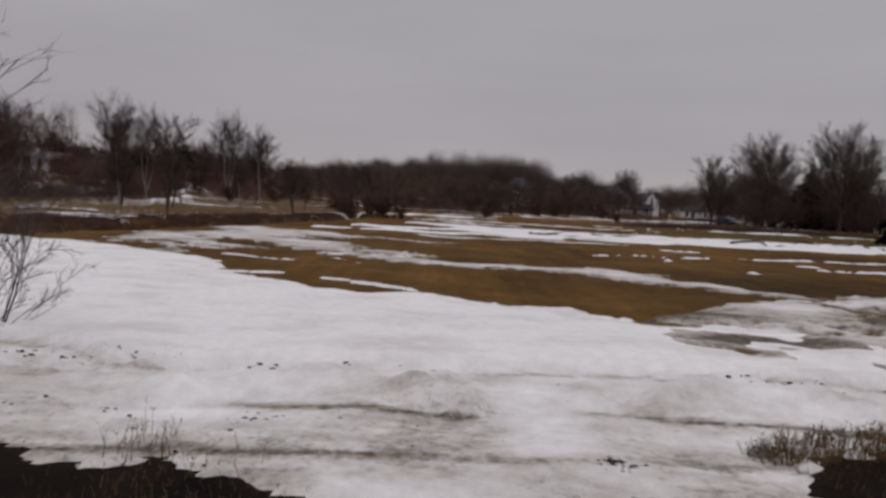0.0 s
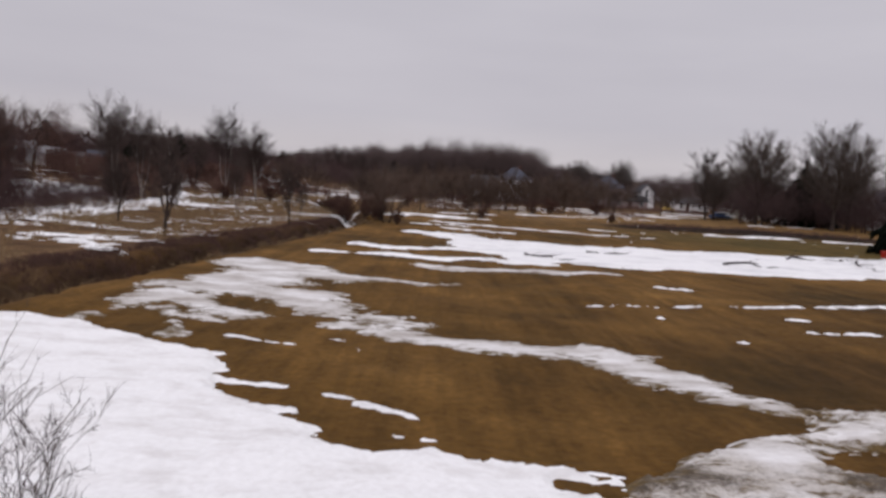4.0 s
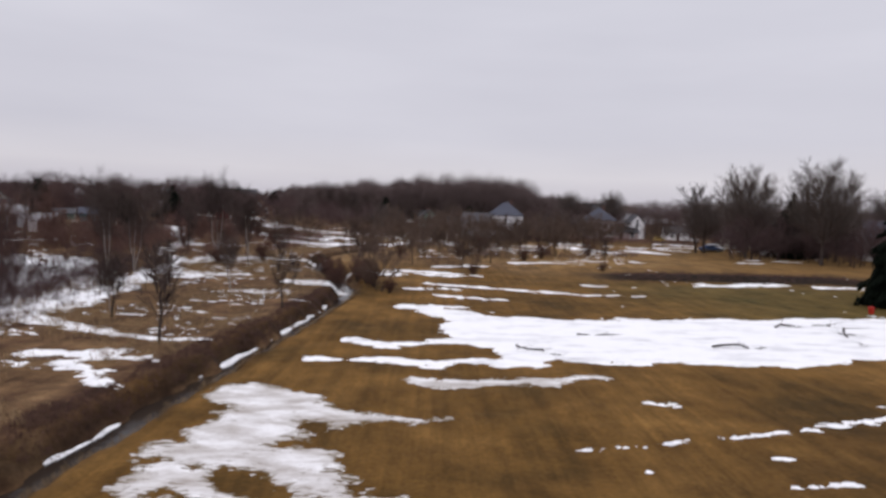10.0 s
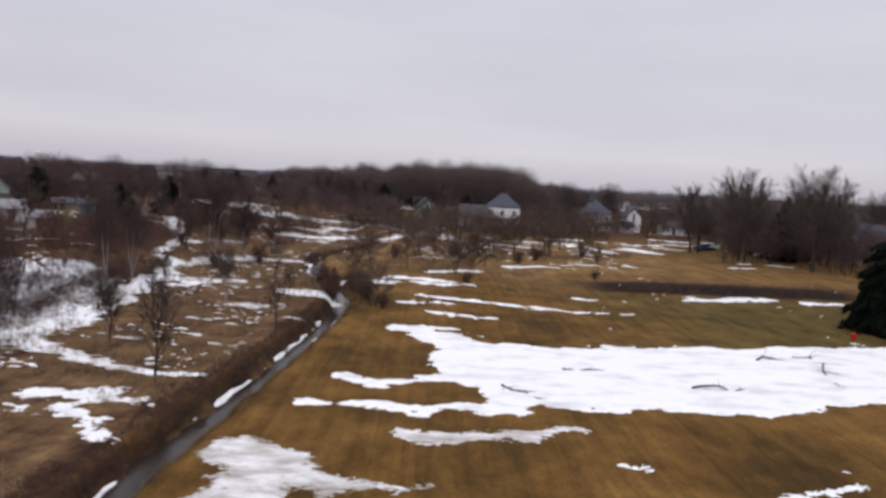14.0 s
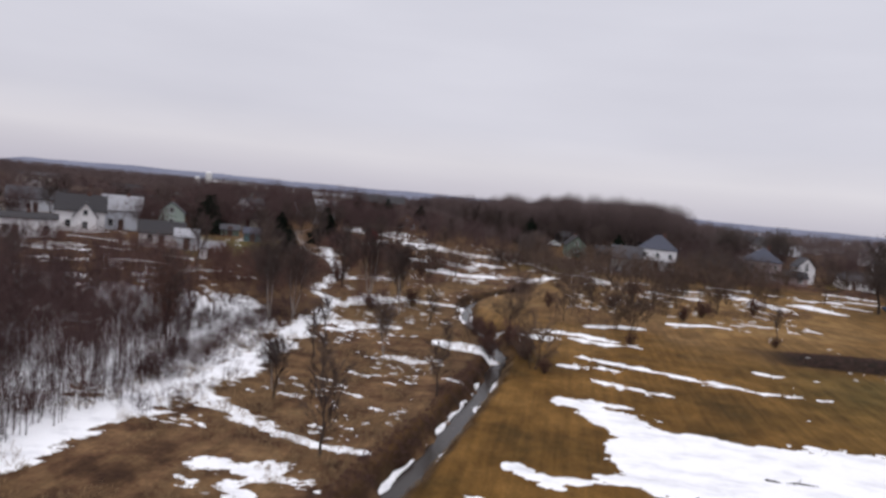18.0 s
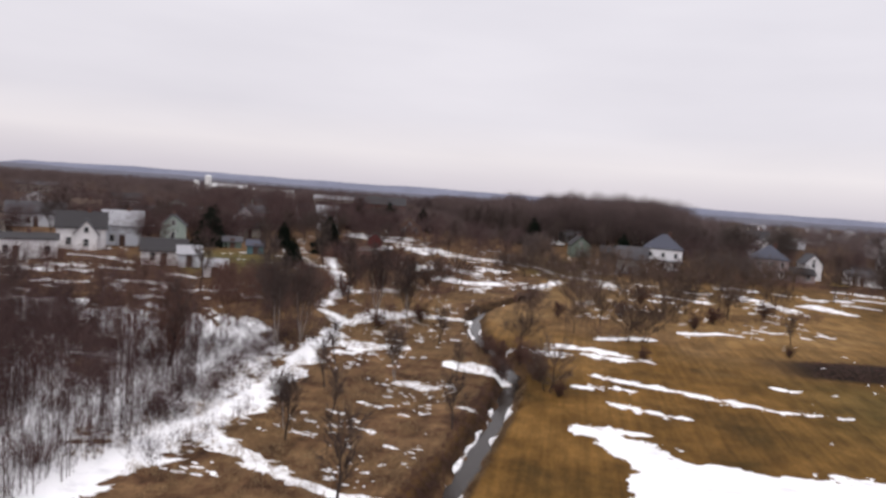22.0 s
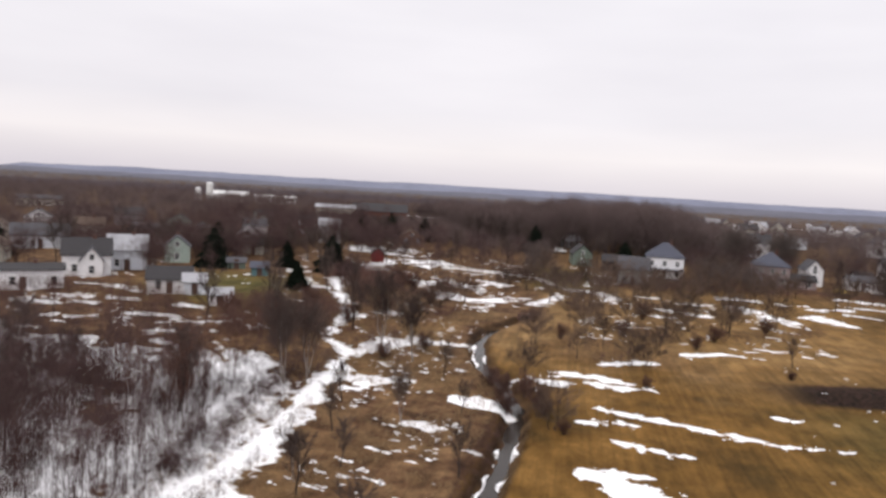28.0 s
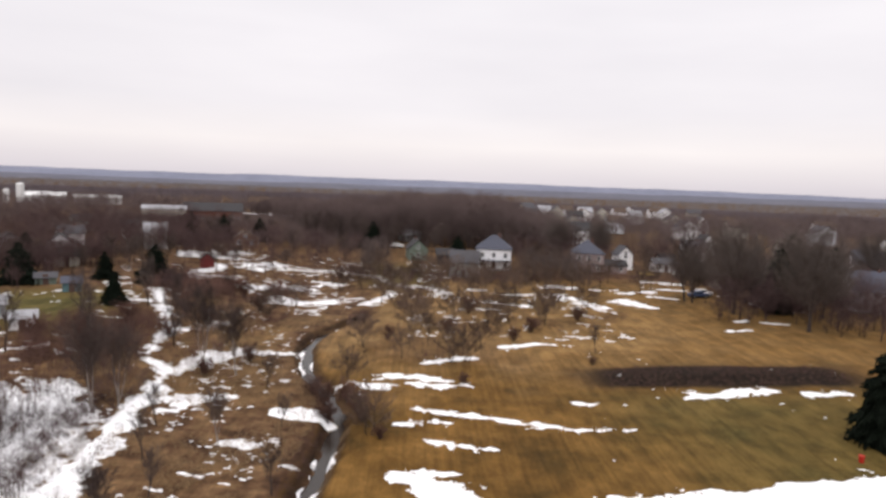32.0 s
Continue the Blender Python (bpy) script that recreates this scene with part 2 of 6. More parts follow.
def water_material():
    m = bpy.data.materials.new("stream_water")
    m.use_nodes = True
    n, l = m.node_tree.nodes, m.node_tree.links
    b = n["Principled BSDF"]
    b.inputs["Base Color"].default_value, b.inputs["Roughness"].default_value = (0.026, 0.019, 0.015, 1), 0.12
    b.inputs["IOR"].default_value, b.inputs["Specular IOR Level"].default_value = 1.33, 0.36
    nz, bp, tc = n.new("ShaderNodeTexNoise"), n.new("ShaderNodeBump"), n.new("ShaderNodeTexCoord")
    nz.inputs["Scale"].default_value, nz.inputs["Detail"].default_value = 2.2, 5.0
    bp.inputs["Strength"].default_value, bp.inputs["Distance"].default_value = 0.4, 0.06
    l.new(tc.outputs["Object"], nz.inputs["Vector"])
    l.new(nz.outputs["Fac"], bp.inputs["Height"])
    l.new(bp.outputs[0], b.inputs["Normal"])
    return m


def ground_material():
    """Late-winter grass: olive, tan and brown by zone, mown lines, matted grain."""
    m = bpy.data.materials.new("late_winter_grass")
    m.use_nodes = True
    n, l = m.node_tree.nodes, m.node_tree.links
    b = n["Principled BSDF"]
    b.inputs["Roughness"].default_value, b.inputs["Specular IOR Level"].default_value = 0.95, 0.1
    tc = n.new("ShaderNodeTexCoord")

    def noise_at(scale, detail=6.0, stretch=(1, 1, 1)):
        mp, nz = n.new("ShaderNodeMapping"), n.new("ShaderNodeTexNoise")
        mp.inputs["Scale"].default_value = stretch
        l.new(tc.outputs["Object"], mp.inputs[0])
        l.new(mp.outputs[0], nz.inputs["Vector"])
        nz.inputs["Scale"].default_value, nz.inputs["Detail"].default_value, nz.inputs["Roughness"].default_value = scale, detail, 0.65
        return nz.outputs["Fac"]

    def ramp_of(fac, stops):
        rp = n.new("ShaderNodeValToRGB")
        els = rp.color_ramp.elements
        while len(els) < len(stops):
            els.new(0.5)
        for e, (p, c) in zip(els, stops):
            e.position, e.color = p, (*c, 1)
        l.new(fac, rp.inputs[0])
        return rp.outputs[0]

    def mix(fac, a, c, blend="MIX"):
        mx = n.new("ShaderNodeMixRGB")
        mx.blend_type = blend
        for i, s in enumerate((fac, a, c)):
            if isinstance(s, float):
                mx.inputs[i].default_value = s
            else:
                l.new(s, mx.inputs[i])
        return mx.outputs[0]

    field = ramp_of(noise_at(0.11), [(0.33, (0.062, 0.036, 0.010)), (0.5, (0.125, 0.066, 0.017)), (0.67, (0.198, 0.108, 0.031))])
    green = ramp_of(noise_at(0.2), [(0.35, (0.050, 0.046, 0.014)), (0.65, (0.112, 0.088, 0.028))])
    tan = ramp_of(noise_at(0.16), [(0.35, (0.150, 0.088, 0.034)), (0.65, (0.275, 0.175, 0.080))])
    weeds = ramp_of(noise_at(0.35, 9.0), [(0.33, (0.032, 0.016, 0.011)), (0.48, (0.096, 0.053, 0.029)), (0.66, (0.195, 0.120, 0.062))])
    soil = ramp_of(noise_at(2.0, 8.0), [(0.35, (0.003, 0.002, 0.0015)), (0.65, (0.022, 0.013, 0.009))])
    zone = n.new("ShaderNodeVertexColor")
    zone.layer_name = "zone"
    sp = n.new("ShaderNodeSeparateColor")
    l.new(zone.outputs["Color"], sp.inputs[0])
    col = mix(sp.outputs[0], field, weeds)
    col = mix(sp.outputs[1], col, tan)
    col = mix(sp.outputs[2], col, green)
    col = mix(zone.outputs["Alpha"], soil, col)
    lines = noise_at(1.5, 4.0, (1.0, 0.028, 1))
    col = mix(0.6, col, ramp_of(lines, [(0.36, (0.66, 0.65, 0.62)), (0.62, (1.22, 1.18, 1.15))]), "MULTIPLY")
    blots = noise_at(0.6, 7.0, (0.9, 0.45, 1))
    col = mix(0.65, col, ramp_of(blots, [(0.36, (0.60, 0.58, 0.54)), (0.6, (1.2, 1.19, 1.18))]), "MULTIPLY")
    grain = noise_at(5.0, 8.0)
    col = mix(0.55, col, ramp_of(grain, [(0.3, (0.5, 0.5, 0.5)), (0.7, (1.45, 1.45, 1.4))]), "MULTIPLY")
    l.new(col, b.inputs["Base Color"])
    bp = n.new("ShaderNodeBump")
    bp.inputs["Strength"].default_value, bp.inputs["Distance"].default_value = 0.7, 0.08
    l.new(grain, bp.inputs["Height"])
    l.new(bp.outputs[0], b.inputs["Normal"])
    return m


WATER, GROUND = water_material(), ground_material()


# ---- making meshes ----
def mesh_of(name, verts, faces, material, smooth=False):
    me = bpy.data.meshes.new(name)
    me.from_pydata([tuple(v) for v in verts], [], [tuple(f) for f in faces])
    me.materials.append(material)
    if smooth:
        me.polygons.foreach_set("use_smooth", [True] * len(me.polygons))
    me.update()
    return me


def part(name, data, material, parent, label=""):
    """A mesh, a bmesh or (verts, faces) as one object under a thing or a part."""
    if isinstance(data, bmesh.types.BMesh):
        me = bpy.data.meshes.new(name)
        data.to_mesh(me)
        data.free()
        me.materials.append(material)
    elif isinstance(data, bpy.types.Mesh):
        me = data
    else:
        me = mesh_of(name, data[0], data[1], material)
    ob = new(name, me)
    ob.parent = parent
    return tagged(ob, label)


def thing(name, at, label, category, group="", turn=0.0):
    ob = new(name)
    ob.empty_display_size = 0.2
    ob.matrix_basis = pose(*at, 0, 0, turn)
    return tagged(ob, label, category, group)


def box(bm, x0, x1, y0, y1, z0, z1, bevel=0.0):
    made = bmesh.ops.create_cube(bm, size=1.0, matrix=Matrix.LocRotScale(((x0 + x1) / 2, (y0 + y1) / 2, (z0 + z1) / 2), None, (x1 - x0, y1 - y0, z1 - z0)))
    if bevel:
        edges = list({e for v in made["verts"] for e in v.link_edges})
        bmesh.ops.bevel(bm, geom=edges, offset=bevel, segments=1, affect="EDGES")
    return bm


def boxes(*rows, bevel=0.0):
    bm = bmesh.new()
    for row in rows:
        box(bm, *row, bevel=bevel)
    return bm


# ---- the lie of the land ----
def smooth01(v):
    v = np.clip(v, 0, 1)
    return v * v * (3 - 2 * v)


def grain2(x, y, seed=0):
    """Value noise on a unit lattice, -1 to 1, for arrays."""
    xi, yi = np.floor(x).astype(np.int64), np.floor(y).astype(np.int64)
    fx, fy = smooth01(x - xi), smooth01(y - yi)

    def h(a, b):
        k = (a * 374761393 + b * 668265263 + seed * 974711) & 0xFFFFFFFF
        k = ((k ^ (k >> 13)) * 1274126177) & 0xFFFFFFFF
        return ((k ^ (k >> 16)) & 0xFFFF) / 32767.5 - 1

    a = h(xi, yi) * (1 - fx) + h(xi + 1, yi) * fx
    b = h(xi, yi + 1) * (1 - fx) + h(xi + 1, yi + 1) * fx
    return a * (1 - fy) + b * fy


def fbm(x, y, seed=0, octaves=4, gain=0.55):
    total, amp = 0, 1.0
    for o in range(octaves):
        total, amp = total + amp * grain2(x * 2**o + 17.3 * o, y * 2**o - 9.1 * o, seed + o), amp * gain
    return total


STREAM = [(-12.2, -6), (-11.9, 8), (-11.5, 19), (-11.1, 26), (-10.3, 34), (-9.3, 44), (-8.3, 54), (-7.5, 64), (-7.1, 74), (-7.3, 82), (-9.4, 89), (-12.4, 95), (-14.5, 102), (-15.6, 111), (-14.4, 120), (-10.4, 129.5)]


def polyline_distance(x, y, line):
    best = np.full(np.shape(x), 1e9)
    for (ax, ay), (bx, by) in zip(line, line[1:]):
        dx, dy = bx - ax, by - ay
        k = np.clip(((x - ax) * dx + (y - ay) * dy) / (dx * dx + dy * dy), 0, 1)
        best = np.minimum(best, np.hypot(x - ax - k * dx, y - ay - k * dy))
    return best


def land(x, y):
    """Height of the ground without the stream bed."""
    z = 3.4 * smooth01((-x - 18) / 45) * smooth01((y - 45) / 60) + 1.1 * smooth01((y - 60) / 70) + 4.0 * smooth01((y - 150) / 150)
    z = z - 26 * smooth01((np.hypot(x, y) - 430) / 1500) - 5 * smooth01((-y - 20) / 400)
    z = z - 0.09 * smooth01((4.4 - y) / 1.8) * smooth01((y + 30) / 20)
    z = z + 0.5 * np.exp(-(((x - 46) / 17) ** 2 + ((y - 98.5 - 0.12 * (x - 46)) / 3.2) ** 2))
    return z


def ground_z(x, y):
    x, y = np.asarray(x, float), np.asarray(y, float)
    d = polyline_distance(x, y, STREAM) + 0.35 * fbm(x * 0.5, y * 0.5, 5, 3)
    cut = 1.3 * (1 - smooth01((d - 0.4) / 1.5))
    left = np.exp(-((d - 3.2) / 1.4) ** 2) * 0.14 * (x < np.interp(y, [p[1] for p in STREAM], [p[0] for p in STREAM]))
    rough = 0.05 * fbm(x * 0.4, y * 0.4, 3, 3) * smooth01((y + 40) / 30)
    return land(x, y) - cut + left * smooth01((80 - y) / 20) + rough * (np.abs(y) < 400)


def gz(x, y):
    return float(ground_z(np.array([x]), np.array([y]))[0])


def spaced(stops):
    """Coordinates from stop to stop, each with its own step."""
    out = []
    for (a, step), (b, _) in zip(stops, stops[1:]):
        k = max(1, round((b - a) / step))
        out += [a + (b - a) * i / k for i in range(k)]
    return np.array(out + [stops[-1][0]])


def grid_mesh(name, xs, ys, height, material, keep=None):
    X, Y = np.meshgrid(xs, ys)
    V = np.stack([X, Y, height(X, Y)], -1).reshape(-1, 3)
    nx, ny = len(xs), len(ys)
    i = (np.arange(ny - 1)[:, None] * nx + np.arange(nx - 1)[None]).ravel()
    quads = np.stack([i, i + 1, i + 1 + nx, i + nx], -1)
    if keep is not None:
        k = keep.ravel()
        quads = quads[k[quads].any(1)]
        used, inverse = np.unique(quads, return_inverse=True)
        V, quads = V[used], inverse.reshape(-1, 4)
    me = bpy.data.meshes.new(name)
    me.vertices.add(len(V))
    me.vertices.foreach_set("co", V.ravel())
    me.loops.add(quads.size)
    me.loops.foreach_set("vertex_index", quads.ravel().astype(np.int32))
    me.polygons.add(len(quads))
    me.polygons.foreach_set("loop_start", np.arange(0, quads.size, 4, dtype=np.int32))
    me.polygons.foreach_set("use_smooth", [True] * len(quads))
    me.update()
    me.validate()
    me.materials.append(material)
    return me


gx = spaced([(-4800, 500), (-1200, 120), (-400, 30), (-150, 6), (-60, 2), (-24, 0.4), (14, 0.7), (40, 1.5), (80, 5), (200, 30), (500, 120), (1400, 500), (4800, 500)])
gy = spaced([(-4800, 600), (-1000, 150), (-200, 30), (-40, 4), (-4, 0.4), (30, 0.6), (70, 0.9), (140, 2.5), (230, 8), (420, 30), (900, 120), (2000, 400), (4800, 400)])
ground_me = grid_mesh("ground", gx, gy, ground_z, GROUND)
co = np.empty(len(ground_me.vertices) * 3)
ground_me.vertices.foreach_get("co", co)
px, py = co.reshape(-1, 3)[:, 0], co.reshape(-1, 3)[:, 1]
stream_x = np.interp(py, [p[1] for p in STREAM], [p[0] for p in STREAM])
wob = 2.0 * fbm(px * 0.12, py * 0.12, 8, 4)
mound = np.exp(-((np.abs(px - 46) / 20) ** 4 + (np.abs(py - 98.5 - 0.12 * (px - 46) + 0.3 * wob) / 5.2) ** 6))
weedy = smooth01((stream_x - px - 1.0 + 0.5 * wob) / 1.5) * smooth01((230 - py) / 60)
weedy = np.maximum(weedy, smooth01((1.9 - polyline_distance(px, py, STREAM)) / 0.8))
weedy = np.maximum(weedy, smooth01((py - 94 + 2 * wob - 0.2 * np.abs(px - 5)) / 14) * smooth01((24 + wob * 2 - px) / 10) * smooth01((200 - py) / 20))
weedy = np.maximum(weedy, mound)
weedy = np.maximum(weedy, smooth01((py - 178 + 3 * wob) / 16) * 0.85)
tanny = smooth01((py - 80 + 4 * wob) / 40) * smooth01((px - stream_x) / 6) * (0.75 - 0.35 * smooth01((px - 30) / 30))
tanny = np.maximum(tanny, np.exp(-(((px + 9) / 5) ** 2 + ((py - 112) / 13) ** 2)))
tanny = np.maximum(tanny, 0.52 * smooth01((stream_x - px - 3) / 4) * smooth01(0.5 + 0.5 * fbm(px * 0.07, py * 0.07, 21, 3)) * smooth01((150 - py) / 30) * smooth01((px + 52) / 14)) * (1 - 0.8 * smooth01((py - 176) / 14))
lawn = np.exp(-(((px + 62) / 14) ** 4 + ((py - 119) / 17) ** 4)) + 0.8 * np.exp(-(((px + 3) / 10) ** 4 + ((py - 190) / 20) ** 4))
lawn = np.maximum(lawn, 0.65 * smooth01((px - 14 + wob) / 26) * smooth01((py - 50) / 16) * smooth01((100 - py + wob) / 14))
weedy = weedy * (1 - np.clip(lawn, 0, 1))
bare = np.maximum(smooth01((3.2 - py + 0.15 * wob) / 0.5) * smooth01((py + 30) / 20), 0.75 * mound)
# dark wet soil right of the start, partly painted lens vignetting
bare = np.maximum(bare, 0.5 * np.exp(-(((px - 18) / 12) ** 2 + ((py - 15) / 8.0) ** 2)) * smooth01(0.65 + 0.5 * fbm(px * 0.15, py * 0.3, 91, 4)))
# field darkened towards the right, painting in the lens's edge falloff
bare = np.maximum(bare, 0.3 * smooth01((px - 13 + wob) / 9) * smooth01((36 - py + wob) / 14) * smooth01((46 - px) / 10) * smooth01((py - 3) / 3))
bare = np.maximum(bare, 0.97 * smooth01(mound * 1.6))
bank_d = polyline_distance(px, py, STREAM) + 0.3 * wob * 0.3
bare = np.maximum(bare, (0.78 - 0.25 * (px > stream_x)) * np.exp(-((bank_d - 1.25) / 0.6) ** 2))
bare = np.maximum(bare, 0.3 * smooth01((py - 225 + 3 * wob) / 20))
zone = ground_me.color_attributes.new("zone", "FLOAT_COLOR", "POINT")
zone.data.foreach_set("color", np.stack([weedy, np.clip(tanny, 0, 1) * (1 - 0.45 * weedy * (1 - smooth01((py - 95) / 20))), np.clip(lawn, 0, 1), 1 - bare], -1).ravel().astype(np.float32))
tagged(new("ground", ground_me), "matted olive and tan late-winter grass with brown weeds along a stream", "ground", kind="structure")

# water lies in the stream bed
wx, wy, wf = [], [], []
for i in range(len(STREAM) - 1):
    for k in range(6):
        wx.append(np.array(STREAM[i]) * (1 - k / 6) + np.array(STREAM[i + 1]) * k / 6)
wv = []
for i, p in enumerate(wx):
    z = float(land(p[0], p[1])) - 1.06
    wv += [(p[0] - 2.0, p[1], z), (p[0] + 2.0, p[1], z)]
    if i:
        wf.append((2 * i - 2, 2 * i - 1, 2 * i + 1, 2 * i))
tagged(new("water", mesh_of("water", wv, wf, WATER)), "narrow dark stream of still meltwater between weedy banks", "stream", kind="structure")


# ---- snow: sheets that thin out into the grass ----
def capsule_field(X, Y, rows):
    f = np.full(X.shape, -1e9)
    for ax, ay, bx, by, ra, rb in rows:
        dx, dy = bx - ax, by - ay
        k = np.clip(((X - ax) * dx + (Y - ay) * dy) / (dx * dx + dy * dy + 1e-9), 0, 1)
        r = ra + (rb - ra) * k
        f = np.maximum(f, r - np.hypot(X - ax - k * dx, Y - ay - k * dy))
    return f


def snow_patch(rows, label, step=0.3, rag=0.5, size=2.0, thick=0.10, slope=0.22, material=None, holes=(), relief=None, bare=0.0, seed=1, name="snow_patch", solid=1.0, fade=0.6, dirt=None, sink=0.12):
    pad = 1.5 + rag
    x0, x1 = min(min(r[0] - r[4], r[2] - r[5]) for r in rows) - pad, max(max(r[0] + r[4], r[2] + r[5]) for r in rows) + pad
    y0, y1 = min(min(r[1] - r[4], r[3] - r[5]) for r in rows) - pad, max(max(r[1] + r[4], r[3] + r[5]) for r in rows) + pad
    xs, ys = np.arange(x0, x1, step), np.arange(y0, y1, step)
    X, Y = np.meshgrid(xs, ys)
    f = capsule_field(X, Y, rows)
    if holes:
        f = np.minimum(f, -capsule_field(X, Y, holes))
    f = f + rag * fbm(X / (1.3 * size), Y / (0.85 * size), seed, 6, 0.74)
    extra = relief(X, Y) if relief else 0.0
    if bare:
        f = f - bare * np.clip(fbm(X / (0.35 * size), Y / (0.5 * size), seed + 7, 4, 0.7) - 0.15, 0, 1) * np.maximum(1.0, f)
    base = np.maximum(ground_z(X, Y), land(X, Y) - 1.0)
    H = base + np.clip(f * slope, -sink, thick) - 0.02 + (0.02 * fbm(X * 1.3, Y * 1.3, seed + 3, 3) + extra) * smooth01(f * 2)
    H = np.maximum(H, base - sink - 0.02 + (sink + 0.05) * smooth01(f / 0.16))
    me = grid_mesh(name, xs, ys, lambda a, b: H, material or SNOW, keep=f > -0.3 - rag * 0.15)
    pts = np.empty(len(me.vertices) * 3)
    me.vertices.foreach_get("co", pts)
    pts = pts.reshape(-1, 3)
    ix, iy = np.rint((pts[:, 0] - xs[0]) / step).astype(int), np.rint((pts[:, 1] - ys[0]) / step).astype(int)
    depth = np.clip((f[iy, ix] + 0.1) / fade, 0, 1) * solid
    me.attributes.new("depth", "FLOAT", "POINT").data.foreach_set("value", depth.astype(np.float32))
    soil = dirt(pts[:, 0], pts[:, 1]) if dirt else np.zeros(len(pts))
    me.attributes.new("dirt", "FLOAT", "POINT").data.foreach_set("value", soil.astype(np.float32))
    return tagged(new(name, me), label, "snow", "melting snow patches", kind="stuff")


LEDGES = ((2.35, 0.06), (3.15, 0.10), (4.1, 0.085))


def ledge_line(X, Y):
    return Y + 0.10 * np.sin(X * 0.9 + 0.4) - 0.02 * (X - 2.5) ** 2 * (X < 2.5) + 0.16 * fbm(X * 0.8, Y * 0.25, 44, 4)


def ruts(X, Y):
    """Ledges that a plough left in the bank beside the start."""
    q = ledge_line(X, Y)
    h = sum(a * smooth01((q - y) / 0.08) for y, a in LEDGES) - sum(0.03 * np.exp(-((q - y + 0.12) / 0.12) ** 2) for y, a in LEDGES)
    return h - 0.20 + 0.085 * fbm(X * 1.6, Y * 2.4, 40, 6, 0.6) * smooth01((4.6 - Y) / 0.8)


def bank_dirt(X, Y):
    """Darker lines just below each ledge, and grit towards the soil."""
    q = ledge_line(X, Y)
    d = sum(0.42 * np.exp(-((q - y + 0.05) / 0.055) ** 2) * np.clip(0.75 + 0.8 * fbm(X * 0.6, Y, 46, 3), 0.2, 1) for y, a in LEDGES)
    near = smooth01((4.15 - q) / 0.25)
    return np.clip(d * (0.5 + 0.5 * near) + near * (0.13 + 0.10 * smooth01((3.2 - Y) / 1.2) + 0.12 * fbm(X * 1.2, Y * 1.6, 47, 4)), 0, 0.62)


snow_patch([(-22, 12.0, -9.0, 12.2, 4.6, 4.5), (-9.0, 12.2, -5.5, 11.2, 4.5, 3.8), (-5.5, 11.2, -2.5, 9.2, 3.6, 2.0), (-2.5, 9.2, 0.5, 6.4, 2.0, 2.05), (0.5, 6.4, 4.4, 6.0, 2.15, 2.15), (-9, 8.5, -1.5, 6.3, 3.6, 3.0), (-2.6, 7.2, 1.2, 5.9, 2.4, 2.1),
            (-1.5, 6.3, 0.8, 4.9, 3.0, 2.85), (0.8, 4.9, 2.6, 4.4, 2.85, 2.8), (2.6, 4.4, 4.0, 4.6, 2.8, 2.7), (4.0, 4.7, 5.6, 5.4, 2.7, 2.2)],
           "deep white snow bank, ledged and flecked with dirt near the soil", step=0.06, material=SNOW_BANK, rag=0.2, size=1.0, thick=0.12, slope=0.4, relief=ruts, seed=4, name="snow_bank", fade=0.25, dirt=bank_dirt, holes=[(5.75, 1.8, 7.0, 2.4, 1.1, 1.2), (4.3, 7.75, 5.2, 7.5, 0.25, 0.35)])
snow_patch([(6.4, 6.4, 8.0, 7.0, 2.0, 2.5), (8.0, 7.0, 11.5, 9.2, 2.5, 2.8), (11.5, 9.2, 22, 13.5, 2.9, 3.5)],
           "grey slushy snow bank beside the field", step=0.12, rag=0.35, size=1.6, thick=0.13, slope=0.25, material=SNOW_GREY, relief=ruts, seed=9, name="snow_bank", solid=0.55, fade=1.1, dirt=lambda X, Y: np.clip(0.3 + 0.55 * fbm(X * 0.5, Y * 1.1, 48, 4), 0, 0.7),
           holes=[(5.75, 1.8, 7.0, 2.4, 1.1, 1.2), (9.4, 9.3, 11.2, 9.6, 0.5, 0.4), (6.4, 7.0, 8.2, 7.6, 0.25, 0.2)])
snow_patch([(-6, 31.2, -1.4, 27.6, 2.2, 1.3), (-1.4, 27.9, 3.1, 28.1, 1.0, 0.3), (-4.6, 29, -5, 23.4, 2.2, 2.0), (-7, 23.3, -2.4, 22.7, 1.1, 1.9), (-2.1, 21.2, 1.6, 18.2, 1.2, 0.8),
            (-7.3, 17.2, -6.4, 20.6, 0.5, 1.0), (-5.6, 19.2, -4.2, 16.0, 0.6, 0.45), (-0.2, 17.8, 4.2, 16.3, 0.7, 0.9), (4.2, 16.3, 7.0, 16.1, 0.95, 1.25), (7.0, 15.6, 8.1, 13.0, 1.15, 1.0), (8.1, 13.0, 9.8, 11.5, 0.9, 0.4), (-6.4, 21.5, -3.2, 18.4, 0.9, 0.7), (-7.2, 19.6, -3.0, 17.0, 0.5, 0.4), (1.2, 18.2, 2.4, 17.2, 0.7, 0.6)],
           "thin greyish snow patch melting into the mown field", step=0.12, rag=0.42, size=1.5, thick=0.06, material=SNOW_GREY, bare=0.25, seed=12, solid=0.56, fade=1.1)
